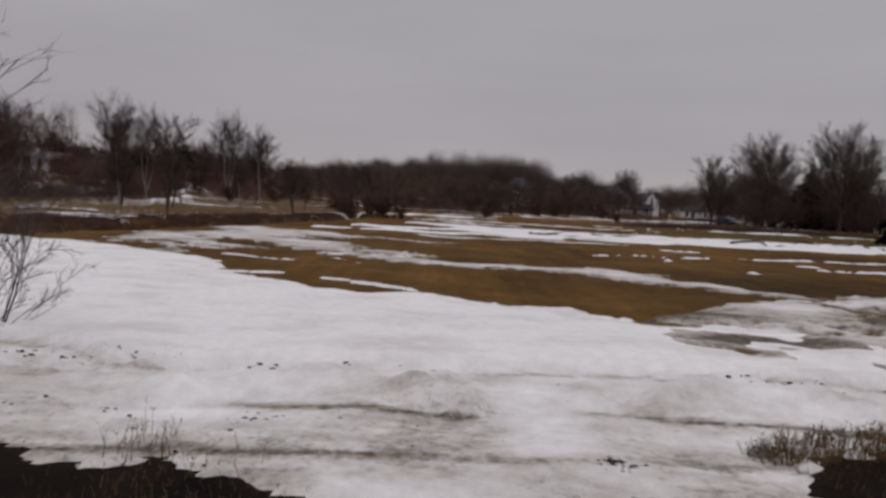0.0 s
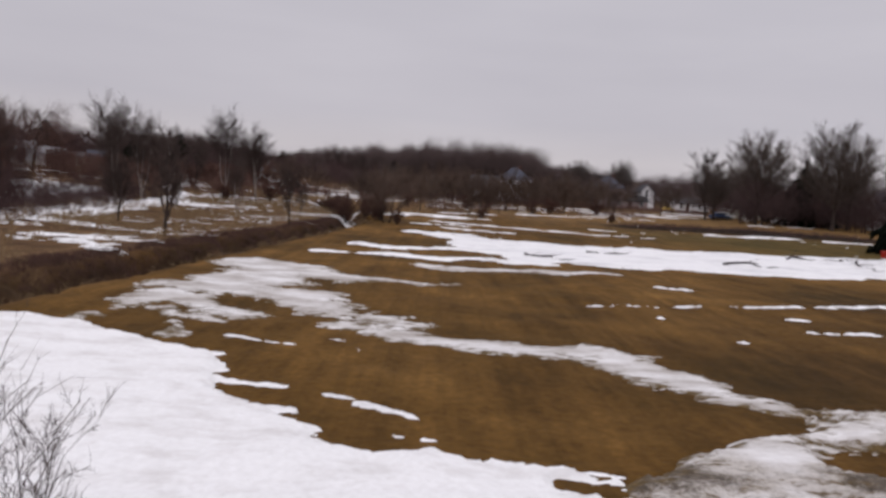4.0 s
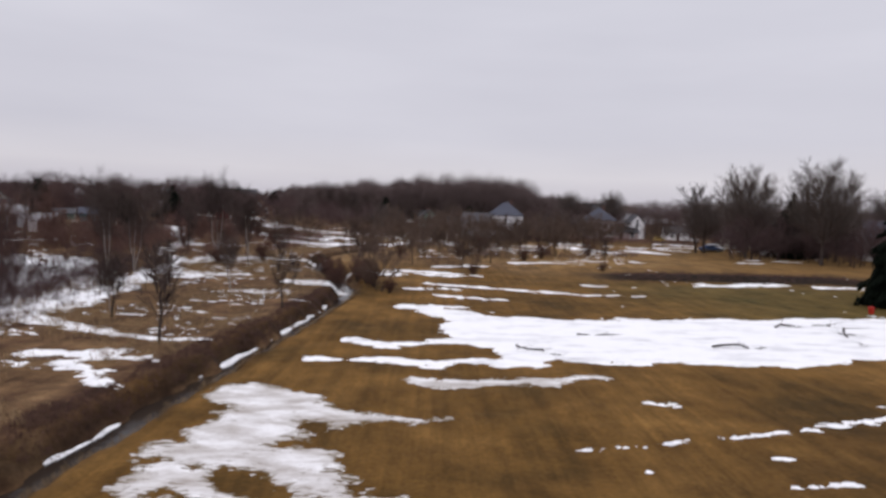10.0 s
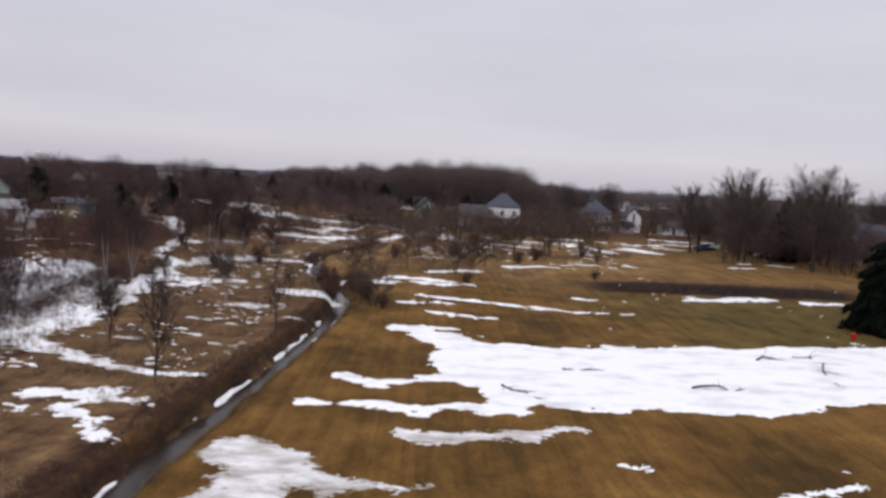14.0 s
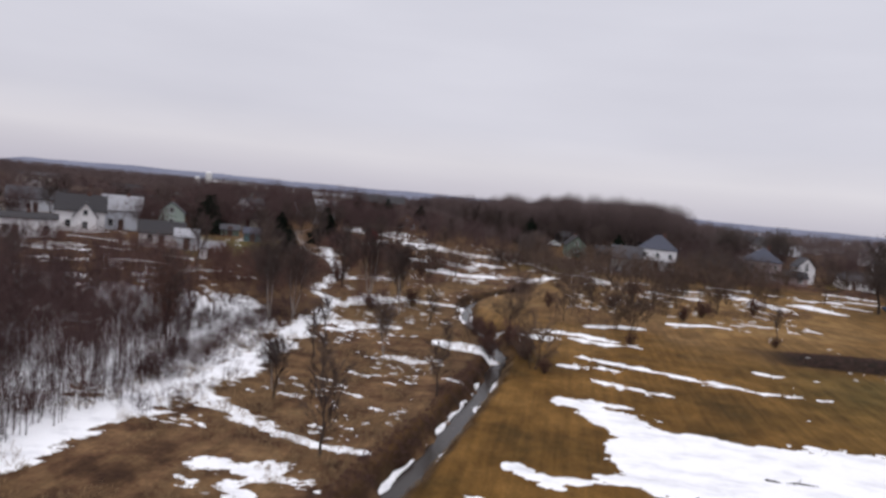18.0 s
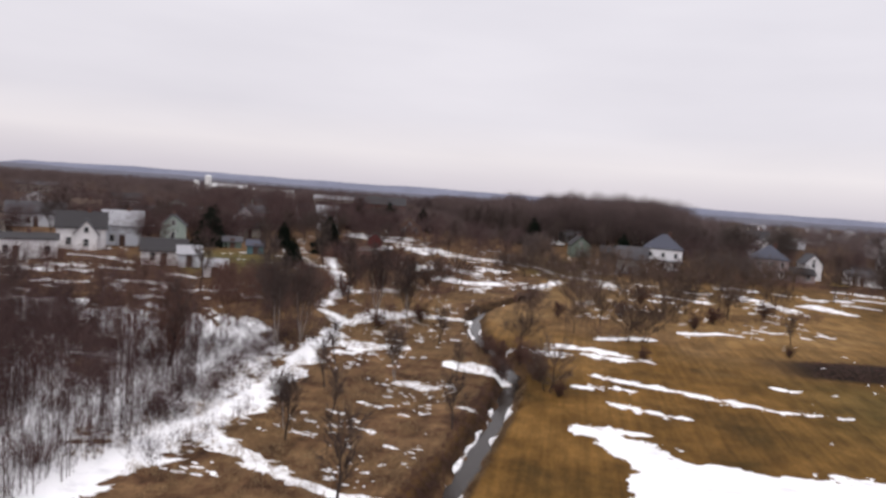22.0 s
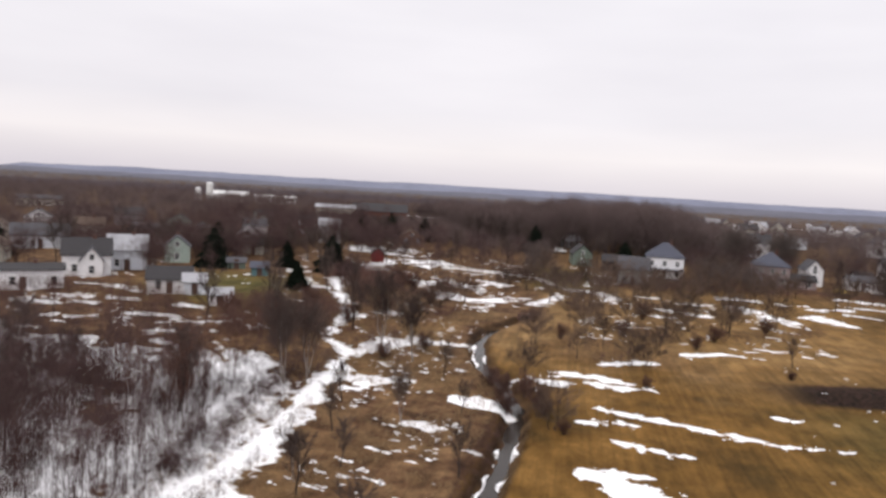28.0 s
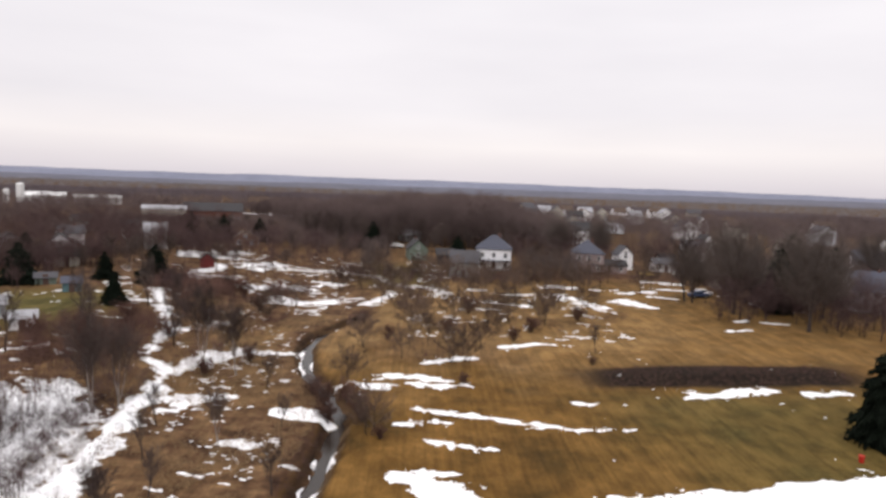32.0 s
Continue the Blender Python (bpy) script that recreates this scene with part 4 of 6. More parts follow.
def round_tree(seed, h, r, bole=0.22, limbs=16, subs=7, twigs=8, lets=4, rad=0.3, twig_r=0.016, leaders=1, mid=0.58):
    """Trunk and crown of a leafless tree whose limbs fan out to a rounded outline of radius r, as two (verts, faces)."""
    rng = random.Random(seed)
    TV, TF, CV, CF = [], [], [], []
    fork = Vector((rng.uniform(-0.02, 0.02) * h, rng.uniform(-0.02, 0.02) * h, bole * h))
    for s in range(leaders):
        foot = Vector((rng.uniform(-0.3, 0.3), rng.uniform(-0.3, 0.3), -0.3)) * (leaders > 1) + Vector((0, 0, -0.3))
        a = 2 * math.pi * (s + rng.random() * 0.5) / leaders
        tip = fork + (Vector((math.cos(a), math.sin(a), 0)) * r * 0.2 if leaders > 1 else Vector((0, 0, 0)))
        stem = tube(TV, TF, foot, tip, rad * 1.2, rad * 0.75, 7, rad * 0.25, rng, 4)
        top = tip + Vector((rng.uniform(-0.08, 0.08) * h, rng.uniform(-0.08, 0.08) * h, (0.92 - bole) * h * 0.72))
        lead = tube(TV, TF, tip, top, rad * 0.75, rad * 0.12, 6, h * 0.02, rng, 5)
        for i in range(limbs):
            k = (i + rng.random()) / limbs
            p = lead[min(3, int(k * 2.8))].lerp(lead[min(4, int(k * 2.8) + 1)], k * 2.8 % 1)
            b, e = 2 * math.pi * (i * 0.381966 + rng.random() * 0.12), math.asin(-0.35 + 1.33 * min(1, k * rng.uniform(0.85, 1.1)))
            q = r * rng.uniform(0.8, 1.0)
            end = Vector((q * math.cos(e) * math.cos(b), q * math.cos(e) * math.sin(b), mid * h + (1 - mid) * h * math.sin(e) * rng.uniform(0.82, 1.0)))
            d1 = (end - p).normalized()
            bow = Vector((d1.y, -d1.x, 0)) * rng.uniform(-0.08, 0.08) * (end - p).length - Vector((0, 0, 0.06 * (end - p).length))
            m = p.lerp(end, 0.5) + bow
            w0 = rad * 0.34 * (1.15 - 0.6 * k)
            q1 = tube(CV, CF, p, m, w0, w0 * 0.6, 4, 0.01 * h, rng, 3)[:-1] + tube(CV, CF, m, end, w0 * 0.6, twig_r * 1.5, 4, 0.008 * h, rng, 3)
            for j in range(subs):
                k2 = 0.22 + 0.78 * (j + rng.random()) / subs
                n2 = min(3, int(k2 * 4))
                p2 = q1[n2].lerp(q1[min(4, n2 + 1)], k2 * 4 % 1)
                d2 = turned((p2 - fork).normalized() * 0.7 + d1 * 0.5, 36, rng, 0.22)
                l2 = r * rng.uniform(0.26, 0.5) * (1.1 - 0.45 * k2)
                e2 = p2 + d2 * l2
                tube(CV, CF, p2, e2, w0 * 0.3, twig_r, 3, l2 * 0.05, rng, 3)
                for t in range(twigs):
                    k3 = 0.12 + 0.88 * (t + rng.random()) / twigs
                    p3, d3, l3 = p2.lerp(e2, k3), turned(d2, 36, rng, 0.16), l2 * rng.uniform(0.34, 0.62)
                    spike(CV, CF, p3, p3 + d3 * l3, twig_r * 0.8)
                    for _ in range(lets):
                        p4 = p3 + d3 * l3 * rng.uniform(0.15, 0.85)
                        spike(CV, CF, p4, p4 + turned(d3, 34, rng, 0.08) * l3 * rng.uniform(0.4, 0.75), twig_r * 0.55)
    return (TV, TF), (CV, CF)


def make_round(name, label, bark, twig, group, **shape):
    ob = thing(name, (0, 0, 0), label, "tree", group)
    trunk_data, crown_data = round_tree(**shape)
    part("trunk", trunk_data, bark, ob)
    part("crown", crown_data, twig, ob)
    return ob


def plant(ob, x, y, size=1.0, turn=0.0, first=False, wide=1.0):
    """The thing itself or a copy, standing on the ground at x, y."""
    m = pose(x, y, gz(x, y), 0, 0, turn) @ Matrix.Diagonal((size * wide, size * wide, size, 1))
    if first:
        ob.matrix_basis = m
        return ob
    return copy_thing(ob, m)


def plant_all(ob, spots, seed=0):
    rng = random.Random(seed)
    for i, (x, y, s) in enumerate(spots):
        plant(ob, x, y, s, rng.uniform(0, 360), i == 0, rng.uniform(0.9, 1.15))
    if len(spots) > 1:
        return ob


orchard_a = make_round("orchard_tree", "leafless grey-brown spreading tree in rough grass", BARK, TWIG_SOFT, "bare trees by the stream", seed=1, h=6.0, r=2.7, bole=0.10, limbs=11, subs=6, twigs=7, lets=4, rad=0.06, twig_r=0.012, leaders=3, mid=0.52)
orchard_b = make_round("orchard_tree", "leafless low round-crowned tree on the meadow", BARK, TWIG_SOFT, "bare trees by the stream", seed=2, h=6.0, r=2.6, bole=0.22, limbs=22, subs=7, twigs=8, lets=4, rad=0.085, twig_r=0.012, mid=0.6)
slim = make_tree("young_tree", "slim leafless young tree with upswept twigs", "tree", BARK, TWIG, "bare trees by the stream", seed=3, h=6.0, stems=1, trunk=0.28, limbs=13, subs=5, twigs=6, lets=3, spread=27, rad=0.085, twig_r=0.014, up=0.2)
plant_all(slim, [(-14.7, 42.4, 1.05), (-10.5, 58.8, 0.75), (-12.8, 75.5, 0.6), (-25.8, 74.4, 0.75), (-20.5, 58, 0.7), (-24, 66, 0.8), (30.3, 110.5, 0.72), (69.2, 171.5, 1.8), (64.5, 162.8, 2.5), (-39.5, 65, 1.4), (-44, 100, 1.3), (-50, 109, 1.4), (-38, 118, 1.3), (-46, 126, 1.4), (-34, 104, 1.2), (-52, 93, 1.3), (-22, 52, 0.8), (-17, 88, 0.8)], 11)
plant_all(orchard_a, [(-3.2, 73.5, 0.98), (6.8, 102.5, 1.1), (1.3, 131, 1.4), (25.8, 134, 1.35), (-24.9, 125.5, 1.3), (9.1, 103, 0.95), (15.8, 121, 1.1), (-6.9, 110, 1.05), (1, 122.5, 1.15), (8.7, 131.5, 1.2), (1.7, 188.5, 0.9), (31, 147, 1.2), (-2, 143, 1.3), (20, 143, 1.2), (-16, 165, 1.1), (-11.7, 167, 1.2)], 12)
plant_all(orchard_b, [(-6.9, 88.8, 0.95), (14.4, 126.5, 1.35), (25.5, 129.3, 1.15), (-0.5, 104, 0.9), (3.5, 114, 1.0), (12, 112, 0.9), (19, 131, 1.2), (36, 141, 1.2), (5, 150, 1.3), (14, 155, 1.3), (-6, 150, 1.2), (-22.4, 139.7, 1.1), (24, 160, 1.3), (40, 172, 1.3)], 13)
shrub = make_tree("shrub", "dense leafless reddish-brown shrub by the water", "shrub", BARK, TWIG_RED, "shrubs", seed=5, h=2.6, stems=9, trunk=0.1, limbs=7, subs=5, twigs=6, lets=2, spread=46, rad=0.045, twig_r=0.012)
plant_all(shrub, [(-8.3, 78.6, 1.0), (-5.2, 80.5, 1.0), (-6.6, 84.5, 1.1), (-9.3, 83.5, 1.0), (-4.2, 77.5, 0.8), (-11, 86.5, 0.9), (-2, 72.5, 0.6), (-22, 100, 1.0), (-36, 108, 1.2), (-41, 103, 1.2), (-33, 118, 1.3), (-39, 125, 1.3), (-28, 134, 1.3), (-34, 146, 1.5), (-38, 150, 1.5), (-28, 148, 1.4),
                  (-43, 96, 1.3), (-47, 104, 1.3), (-44, 112, 1.3), (-51, 98, 1.3), (-26, 92, 0.9), (8, 92, 0.6), (28, 103, 0.5), (85.8, 153, 2.2), (82, 150, 1.6), (18, 117, 0.9), (7, 121, 1.0), (-3, 116, 0.9), (22, 124, 1.0), (33, 136, 1.1), (12, 140, 1.2), (-8, 128, 1.0)], 14)
birch = make_tree("birch", "slender white-barked birch clump without leaves", "birch", BIRCH, TWIG, "birches", seed=7, h=10, stems=3, fan=13, trunk=0.38, limbs=13, subs=6, twigs=6, lets=3, spread=27, rad=0.085, twig_r=0.013, up=0.1)
plant_all(birch, [(-33.4, 76.8, 1.06), (-27.2, 95.6, 1.08), (-18.2, 70.5, 0.55), (-23.0, 54, 0.42), (-22.2, 93.4, 0.92), (-31.8, 79.5, 0.9)], 15)
maple = make_round("maple", "big leafless maple with a wide rounded crown", BARK, TWIG_PALE, "tall street trees", seed=9, h=20, r=7.0, bole=0.2, limbs=60, subs=10, twigs=10, lets=8, rad=0.34, twig_r=0.016, mid=0.58)
plant_all(maple, [(69.6, 148, 0.98), (76.6, 131, 1.02), (66, 162, 0.7), (88, 146, 0.75), (104, 190, 0.8), (118, 176, 0.85), (60, 226, 0.72), (48, 236, 0.68), (90, 200, 0.75)], 16)
tall = make_tree("tall_tree", "tall leafless grey-brown tree behind the houses", "tree", BARK, TWIG, "tall street trees", seed=10, h=14, stems=1, trunk=0.25, limbs=14, subs=7, twigs=8, lets=3, spread=42, rad=0.2, twig_r=0.022, up=0.15)
plant_all(tall, [(-46, 44, 0.7), (-50, 52, 0.74), (-42, 38, 0.74), (-36, 31, 0.74), (-31, 27, 0.7), (-56, 60, 0.66), (-62, 68, 0.7), (-55, 70, 0.55), (-66, 75, 0.7), (-60, 160, 0.8), (-70, 168, 0.8), (-96, 140, 0.8), (-104, 128, 0.8), (-100, 160, 0.85), (-82, 158, 0.7), (-112, 142, 0.9), (-58, 206, 0.9),
                 (-36, 214, 0.8), (-20, 210, 0.8), (-12, 204, 0.7), (-62, 170, 0.86), (-65, 165, 0.8), (-59.5, 174, 0.78), (-82, 150, 0.72), (-86, 154, 0.76), (-47, 172, 0.72), (-44, 178, 0.66), (-33, 186, 0.62), (-96, 152, 0.7), (-73, 160, 0.6), (34, 196, 0.7), (40, 200, 0.8), (44, 216, 0.9), (30, 222, 0.9), (6, 222, 0.9), (-8, 226, 0.9), (18, 226, 0.9), (36, 206, 0.75), (58, 196, 0.6), (72, 216, 0.8), (84, 214, 0.8), (98, 222, 0.9), (112, 230, 0.9), (124, 214, 0.9), (10, 186, 0.5), (20, 188, 0.5), (-5, 172, 0.6), (-16, 166, 0.5)], 17)

wood_rng = random.Random(44)
for k in range(16):
    plant(orchard_b, -8 + 4.6 * k + wood_rng.uniform(-1.5, 1.5), wood_rng.uniform(168, 199), wood_rng.uniform(1.1, 1.6), wood_rng.uniform(0, 360), False, wood_rng.uniform(0.85, 1.1))
for k in range(30):
    plant(tall, -38 + 3.5 * k + wood_rng.uniform(-1.2, 1.2), wood_rng.uniform(236, 262), wood_rng.uniform(0.8, 1.12), wood_rng.uniform(0, 360), False, wood_rng.uniform(0.75, 1.0))
for k in range(22):
    plant(tall, -128 + 3.6 * k + wood_rng.uniform(-1.2, 1.2), wood_rng.uniform(246, 262), wood_rng.uniform(0.42, 0.58), wood_rng.uniform(0, 360), False, wood_rng.uniform(0.9, 1.3))


def conifer_data(seed, h, r, tiers=20, blades=18, taper=0.75):
    rng = random.Random(seed)
    TV, TF, CV, CF = [], [], [], []
    tube(TV, TF, (0, 0, -0.3), (0, 0, h * 0.96), h * 0.02, 0.02, 6, 0.02, rng, 4)
    for t in range(tiers):
        k = t / (tiers - 1)
        z, rr = h * (0.05 + 0.90 * k) + h * 0.02 * rng.uniform(-1, 1), r * (1 - k) ** taper * rng.uniform(0.85, 1.1) + 0.12
        n = max(6, int(blades * (1 - 0.45 * k)))
        for i in range(n):
            a = 2 * math.pi * (i + rng.random() * 0.8) / n
            out, droop, w = rr * rng.uniform(0.6, 1.15), rr * rng.uniform(0.15, 0.5), rr * rng.uniform(0.16, 0.3) + 0.08
            c, s = math.cos(a), math.sin(a)
            tip = Vector((c * out, s * out, z - droop))
            mid = tip * 0.55
            mid.z = z - droop * 0.3
            side = Vector((-s, c, 0)) * w
            b = len(CV)
            CV += [(0, 0, z + rr * 0.12), tuple(mid + side - Vector((0, 0, w * 0.5))), tuple(tip), tuple(mid - side - Vector((0, 0, w * 0.5))), tuple(mid + Vector((0, 0, w * 0.22)))]
            CF += [(b, b + 1, b + 4), (b + 4, b + 1, b + 2), (b + 4, b + 2, b + 3), (b, b + 4, b + 3)]
            for _ in range(4):
                q = mid.lerp(tip, rng.random()) + side * rng.uniform(-0.8, 0.8)
                spike(CV, CF, q, q + Vector((c * 0.3, s * 0.3, -0.5)) * rr * 0.35, 0.06 * rr + 0.02)
    return (TV, TF), (CV, CF)


def make_conifer(label, seed, h, r, taper=0.75):
    ob = thing("conifer", (0, 0, 0), label, "conifer", "conifers")
    td, cd = conifer_data(seed, h, r, taper=taper)
    part("trunk", td, BARK, ob)
    part("crown", cd, NEEDLE, ob)
    return ob


spruce = make_conifer("dark green spruce with drooping branches", 3, 9.0, 4.1)
plant_all(spruce, [(-76.3, 140, 1.02), (-51.4, 124.5, 0.64), (-53.1, 149, 1.0), (-90, 168, 0.9), (-60, 226, 1.0), (-72, 232, 1.0), (-66, 212, 0.85), (85.8, 161, 1.6), (-64, 150, 0.7), (-50, 232, 0.9), (14, 220, 0.95), (-14, 244, 1.1), (20, 214, 0.8), (92, 166, 1.1), (-108, 112, 0.8), (-120, 130, 0.9), (131, 240, 1.2), (120, 196, 1.3)], 18)
plant(spruce, 80.6, 150.5, 1.75, 40, False, 0.36)
fir = make_conifer("broad dark evergreen at the edge of the field", 4, 10.5, 5.2, 0.28)
for k, (x_, y_, size_, wide_) in enumerate([(53.6, 74, 1.08, 0.74), (59.8, 77, 1.3, 0.75), (64, 70, 1.45, 0.85), (61, 72, 1.25, 0.8), (67, 84, 1.45, 0.9)]):
    plant(fir, x_, y_, size_, 70 * k, k == 0, wide_)


def woods(name, count, place, hmin, hmax, sprays, width, material, label, seed, spread=0.28, trunk_w=0.12, scale_at=None, low=0.3, reach=0.22):
    """A wood of many leafless trees, each a stem with a rounded crown of fine upswept sprays."""
    rng = np.random.default_rng(seed)
    P = place(rng, count)
    Z = ground_z(P[:, 0], P[:, 1])
    H = rng.uniform(hmin, hmax, count) * (scale_at(P[:, 0], P[:, 1]) if scale_at else 1.0)
    n = (count, sprays)
    A, Q, U = rng.uniform(0, 2 * np.pi, n), np.sqrt(rng.random(n)), rng.uniform(-1, 1, n)
    ring = np.sqrt(1 - U**2) * Q**0.7
    half = (1 - low) / 2
    lump = rng.uniform(0.75, 1.25, (count, 1))
    C = np.stack([spread * lump * ring * np.cos(A), spread * lump * ring * np.sin(A), low + half + half * U * Q**0.5 * 0.9], -1)
    B = A + rng.normal(0, 0.7, n)
    lift = rng.uniform(0.35, 1.4, n)
    D = np.stack([np.cos(B) * np.cos(lift), np.sin(B) * np.cos(lift), np.sin(lift)], -1)
    length = reach * rng.uniform(0.5, 1.1, n)[..., None]
    lo, hi = (C - D * length * 0.55), (C + D * length * 0.45)
    lo[:, 0], hi[:, 0] = (0, 0, -0.04), (0, 0, 0.78)
    W = np.where(np.arange(sprays)[None] == 0, trunk_w, width) * rng.uniform(0.7, 1.3, n)
    root = np.stack([P[:, 0], P[:, 1], Z], -1)[:, None]
    base, tip = root + lo * H[:, None, None], root + hi * H[:, None, None]
    off = np.array([[1, 0, 0], [-0.5, 0.87, 0], [-0.5, -0.87, 0]])
    V = np.concatenate([base[:, :, None] + W[:, :, None, None] * off, tip[:, :, None]], 2).reshape(-1, 3)
    i = np.arange(count * sprays)[:, None] * 4
    Fs = np.stack([i + [0, 1, 3], i + [1, 2, 3], i + [2, 0, 3]], 1).reshape(-1, 3)
    me = bpy.data.meshes.new(name)
    me.vertices.add(len(V))
    me.vertices.foreach_set("co", V.ravel())
    me.loops.add(Fs.size)
    me.loops.foreach_set("vertex_index", Fs.ravel().astype(np.int32))
    me.polygons.add(len(Fs))
    me.polygons.foreach_set("loop_start", np.arange(0, Fs.size, 3, dtype=np.int32))
    me.update()
    me.materials.append(material)
    return tagged(new(name, me), label, "woods", kind="stuff")


def within(x0, x1, y0, y1, test=None):
    def place(rng, count):
        out = np.zeros((0, 2))
        while len(out) < count:
            p = np.stack([rng.uniform(x0, x1, count * 2), rng.uniform(y0, y1, count * 2)], -1)
            out = np.concatenate([out, p[test(p[:, 0], p[:, 1])] if test else p])
        return out[:count]
    return place


def in_thicket(x, y):
    edge = np.interp(y, [20, 45, 52, 60, 70, 84, 100], [-29.5, -31.5, -32, -35, -40.5, -46, -56])
    return (x < edge + 1.0 + 3.0 * fbm(x / 1.5, y / 1.5, 50, 3)) & (y > 18 - 0.3 * (x + 35))


def off_track(x, y):
    return polyline_distance(x, y, [(-32, 36), (-30.5, 48), (-28.8, 57), (-30, 78), (-31, 92), (-36, 99), (-38, 113), (-49, 139)]) > 0.7


def left_of_stream(x, y, gap):
    return np.interp(y, [p[1] for p in STREAM], [p[0] for p in STREAM]) - gap - x


woods("thicket", 2700, within(-95, -30, 20, 80, lambda x, y: in_thicket(x, y) & (y < 76 + 2.0 * fbm(x / 5, y / 5, 52, 2))), 1.8, 4.4, 60, 0.013, THICKET, "thicket of dark leafless saplings standing in snow", 1, spread=0.24, trunk_w=0.035, low=0.1, reach=0.28)
woods("thicket_trees", 230, within(-66, -32, 40, 73, lambda x, y: in_thicket(x, y) & (y > 44 + 0.35 * (x + 33))), 6.0, 10.0, 64, 0.016, THICKET, "tall slender leafless trees in the thicket", 26, spread=0.13, trunk_w=0.032, low=0.2, reach=0.2)
woods("thicket_edge", 400, within(-105, -40, 84, 106, lambda x, y: (fbm(x / 6, y / 6, 60, 2) > 0.0) & (y > 90 - 0.1 * (x + 60)) & (np.hypot(x + 55.5, y - 102) > 5)), 1.2, 3.6, 50, 0.022, TWIG_RED, "reddish leafless scrub between thicket and gardens", 21, spread=0.4, trunk_w=0.04, low=0.05)
woods("brush", 900, within(-46, -27, 44, 92, lambda x, y: off_track(x, y) & (x > -33 - 0.25 * (y - 44)) & (x < -26 - 0.1 * (y - 44))), 0.5, 1.9, 34, 0.016, THICKET, "low leafless brush poking through trackside snow", 25, spread=0.5, trunk_w=0.02, low=0.05)
woods("brush", 110, within(-100, -57, 80, 97), 1.2, 3.0, 50, 0.024, TWIG_RED, "dark leafless scrub behind the thicket", 29, spread=0.38, trunk_w=0.04, low=0.05)
woods("brush", 1500, within(-76, -34, 26, 74, lambda x, y: in_thicket(x, y) & (fbm(x / 3, y / 3, 53, 2) > 0.05 + 0.02 * (x + 52))), 0.8, 2.4, 48, 0.024, TWIG_RED, "dark leafless undergrowth in the thicket", 27, spread=0.42, trunk_w=0.03, low=0.05)
woods("brush", 420, within(-39, -27, 52, 88, lambda x, y: np.abs(x + 33.2 + 0.06 * (y - 52)) < 1.5 + 0.5 * fbm(x, y / 3, 54, 2)), 0.4, 1.5, 36, 0.016, THICKET, "dark leafless brush beside the snowy track", 36, spread=0.5, trunk_w=0.02, low=0.03)
woods("brush", 330, within(-54, -37, 90, 116, lambda x, y: off_track(x, y) & (np.hypot((x + 45) / 8, (y - 103) / 13) < 1 + 0.3 * fbm(x / 3, y / 3, 71, 2))), 1.4, 3.4, 60, 0.022, TWIG_RED, "reddish mounds of dense leafless scrub by the track", 39, spread=0.44, trunk_w=0.04, low=0.04)
woods("garden_trees", 32, within(-140, -66, 136, 200, lambda x, y: fbm(x / 7, y / 7, 72, 2) > 0.05), 4.5, 8.5, 100, 0.032, THICKET, "dark leafless garden trees behind the houses", 42, spread=0.34, trunk_w=0.1)
woods("garden_trees", 120, within(-60, -16, 168, 236), 5, 9, 90, 0.035, THICKET, "dark leafless trees on the slope below the wood", 40, spread=0.32, trunk_w=0.1)
woods("garden_trees", 130, within(-118, -62, 180, 240), 7, 12, 130, 0.042, THICKET, "dark leafless trees between the western houses", 41, spread=0.34, trunk_w=0.11)
woods("garden_trees", 30, within(-72, -50, 186, 214), 7.0, 8.6, 140, 0.05, THICKET, "dark dense leafless trees before the far works", 45, spread=0.36, trunk_w=0.12, low=0.12)
woods("garden_trees", 330, within(-175, -70, 140, 222, lambda x, y: fbm(x / 8, y / 8, 76, 2) > -0.1), 4.5, 8.0, 120, 0.04, THICKET, "dark leafless trees round the outer village", 46, spread=0.38, trunk_w=0.1, low=0.1)
woods("garden_trees", 80, within(30, 100, 214, 240), 6, 10.5, 130, 0.045, THICKET, "dark leafless trees behind the eastern houses", 47, spread=0.34, trunk_w=0.12, low=0.1)
woods("garden_trees", 40, within(30, 96, 184, 200, lambda x, y: (np.abs(x - 52) > 6) & (np.abs(x - 66) > 5)), 4, 8, 110, 0.034, THICKET, "dark leafless trees before the eastern houses", 37, spread=0.34, trunk_w=0.08)
woods("brush", 260, within(-54, -36, 136, 160, lambda x, y: np.hypot((x + 45) / 9, (y - 148) / 12) < 1), 2.0, 4.0, 60, 0.026, TWIG_RED, "reddish clump of tall leafless shrubs", 28, spread=0.42, trunk_w=0.04, low=0.05)
woods("bank_weeds", 3600, within(-17, -7, 4, 76, lambda x, y: np.abs(left_of_stream(x, y, 1.9)) < 0.8 + 0.4 * fbm(x, y / 3, 55, 2)), 0.15, 0.42, 10, 0.010, TWIG_RED, "dense dead brown weeds on the stream bank", 22, spread=0.6, trunk_w=0.008, low=0.0, reach=0.6)
woods("bank_weeds", 1800, within(-13, -4, 4, 76, lambda x, y: np.abs(left_of_stream(x, y, -1.2)) < 0.5), 0.15, 0.4, 8, 0.010, STRAW, "dead pale grass along the water's edge", 23, spread=0.6, trunk_w=0.008, low=0.0, reach=0.6)
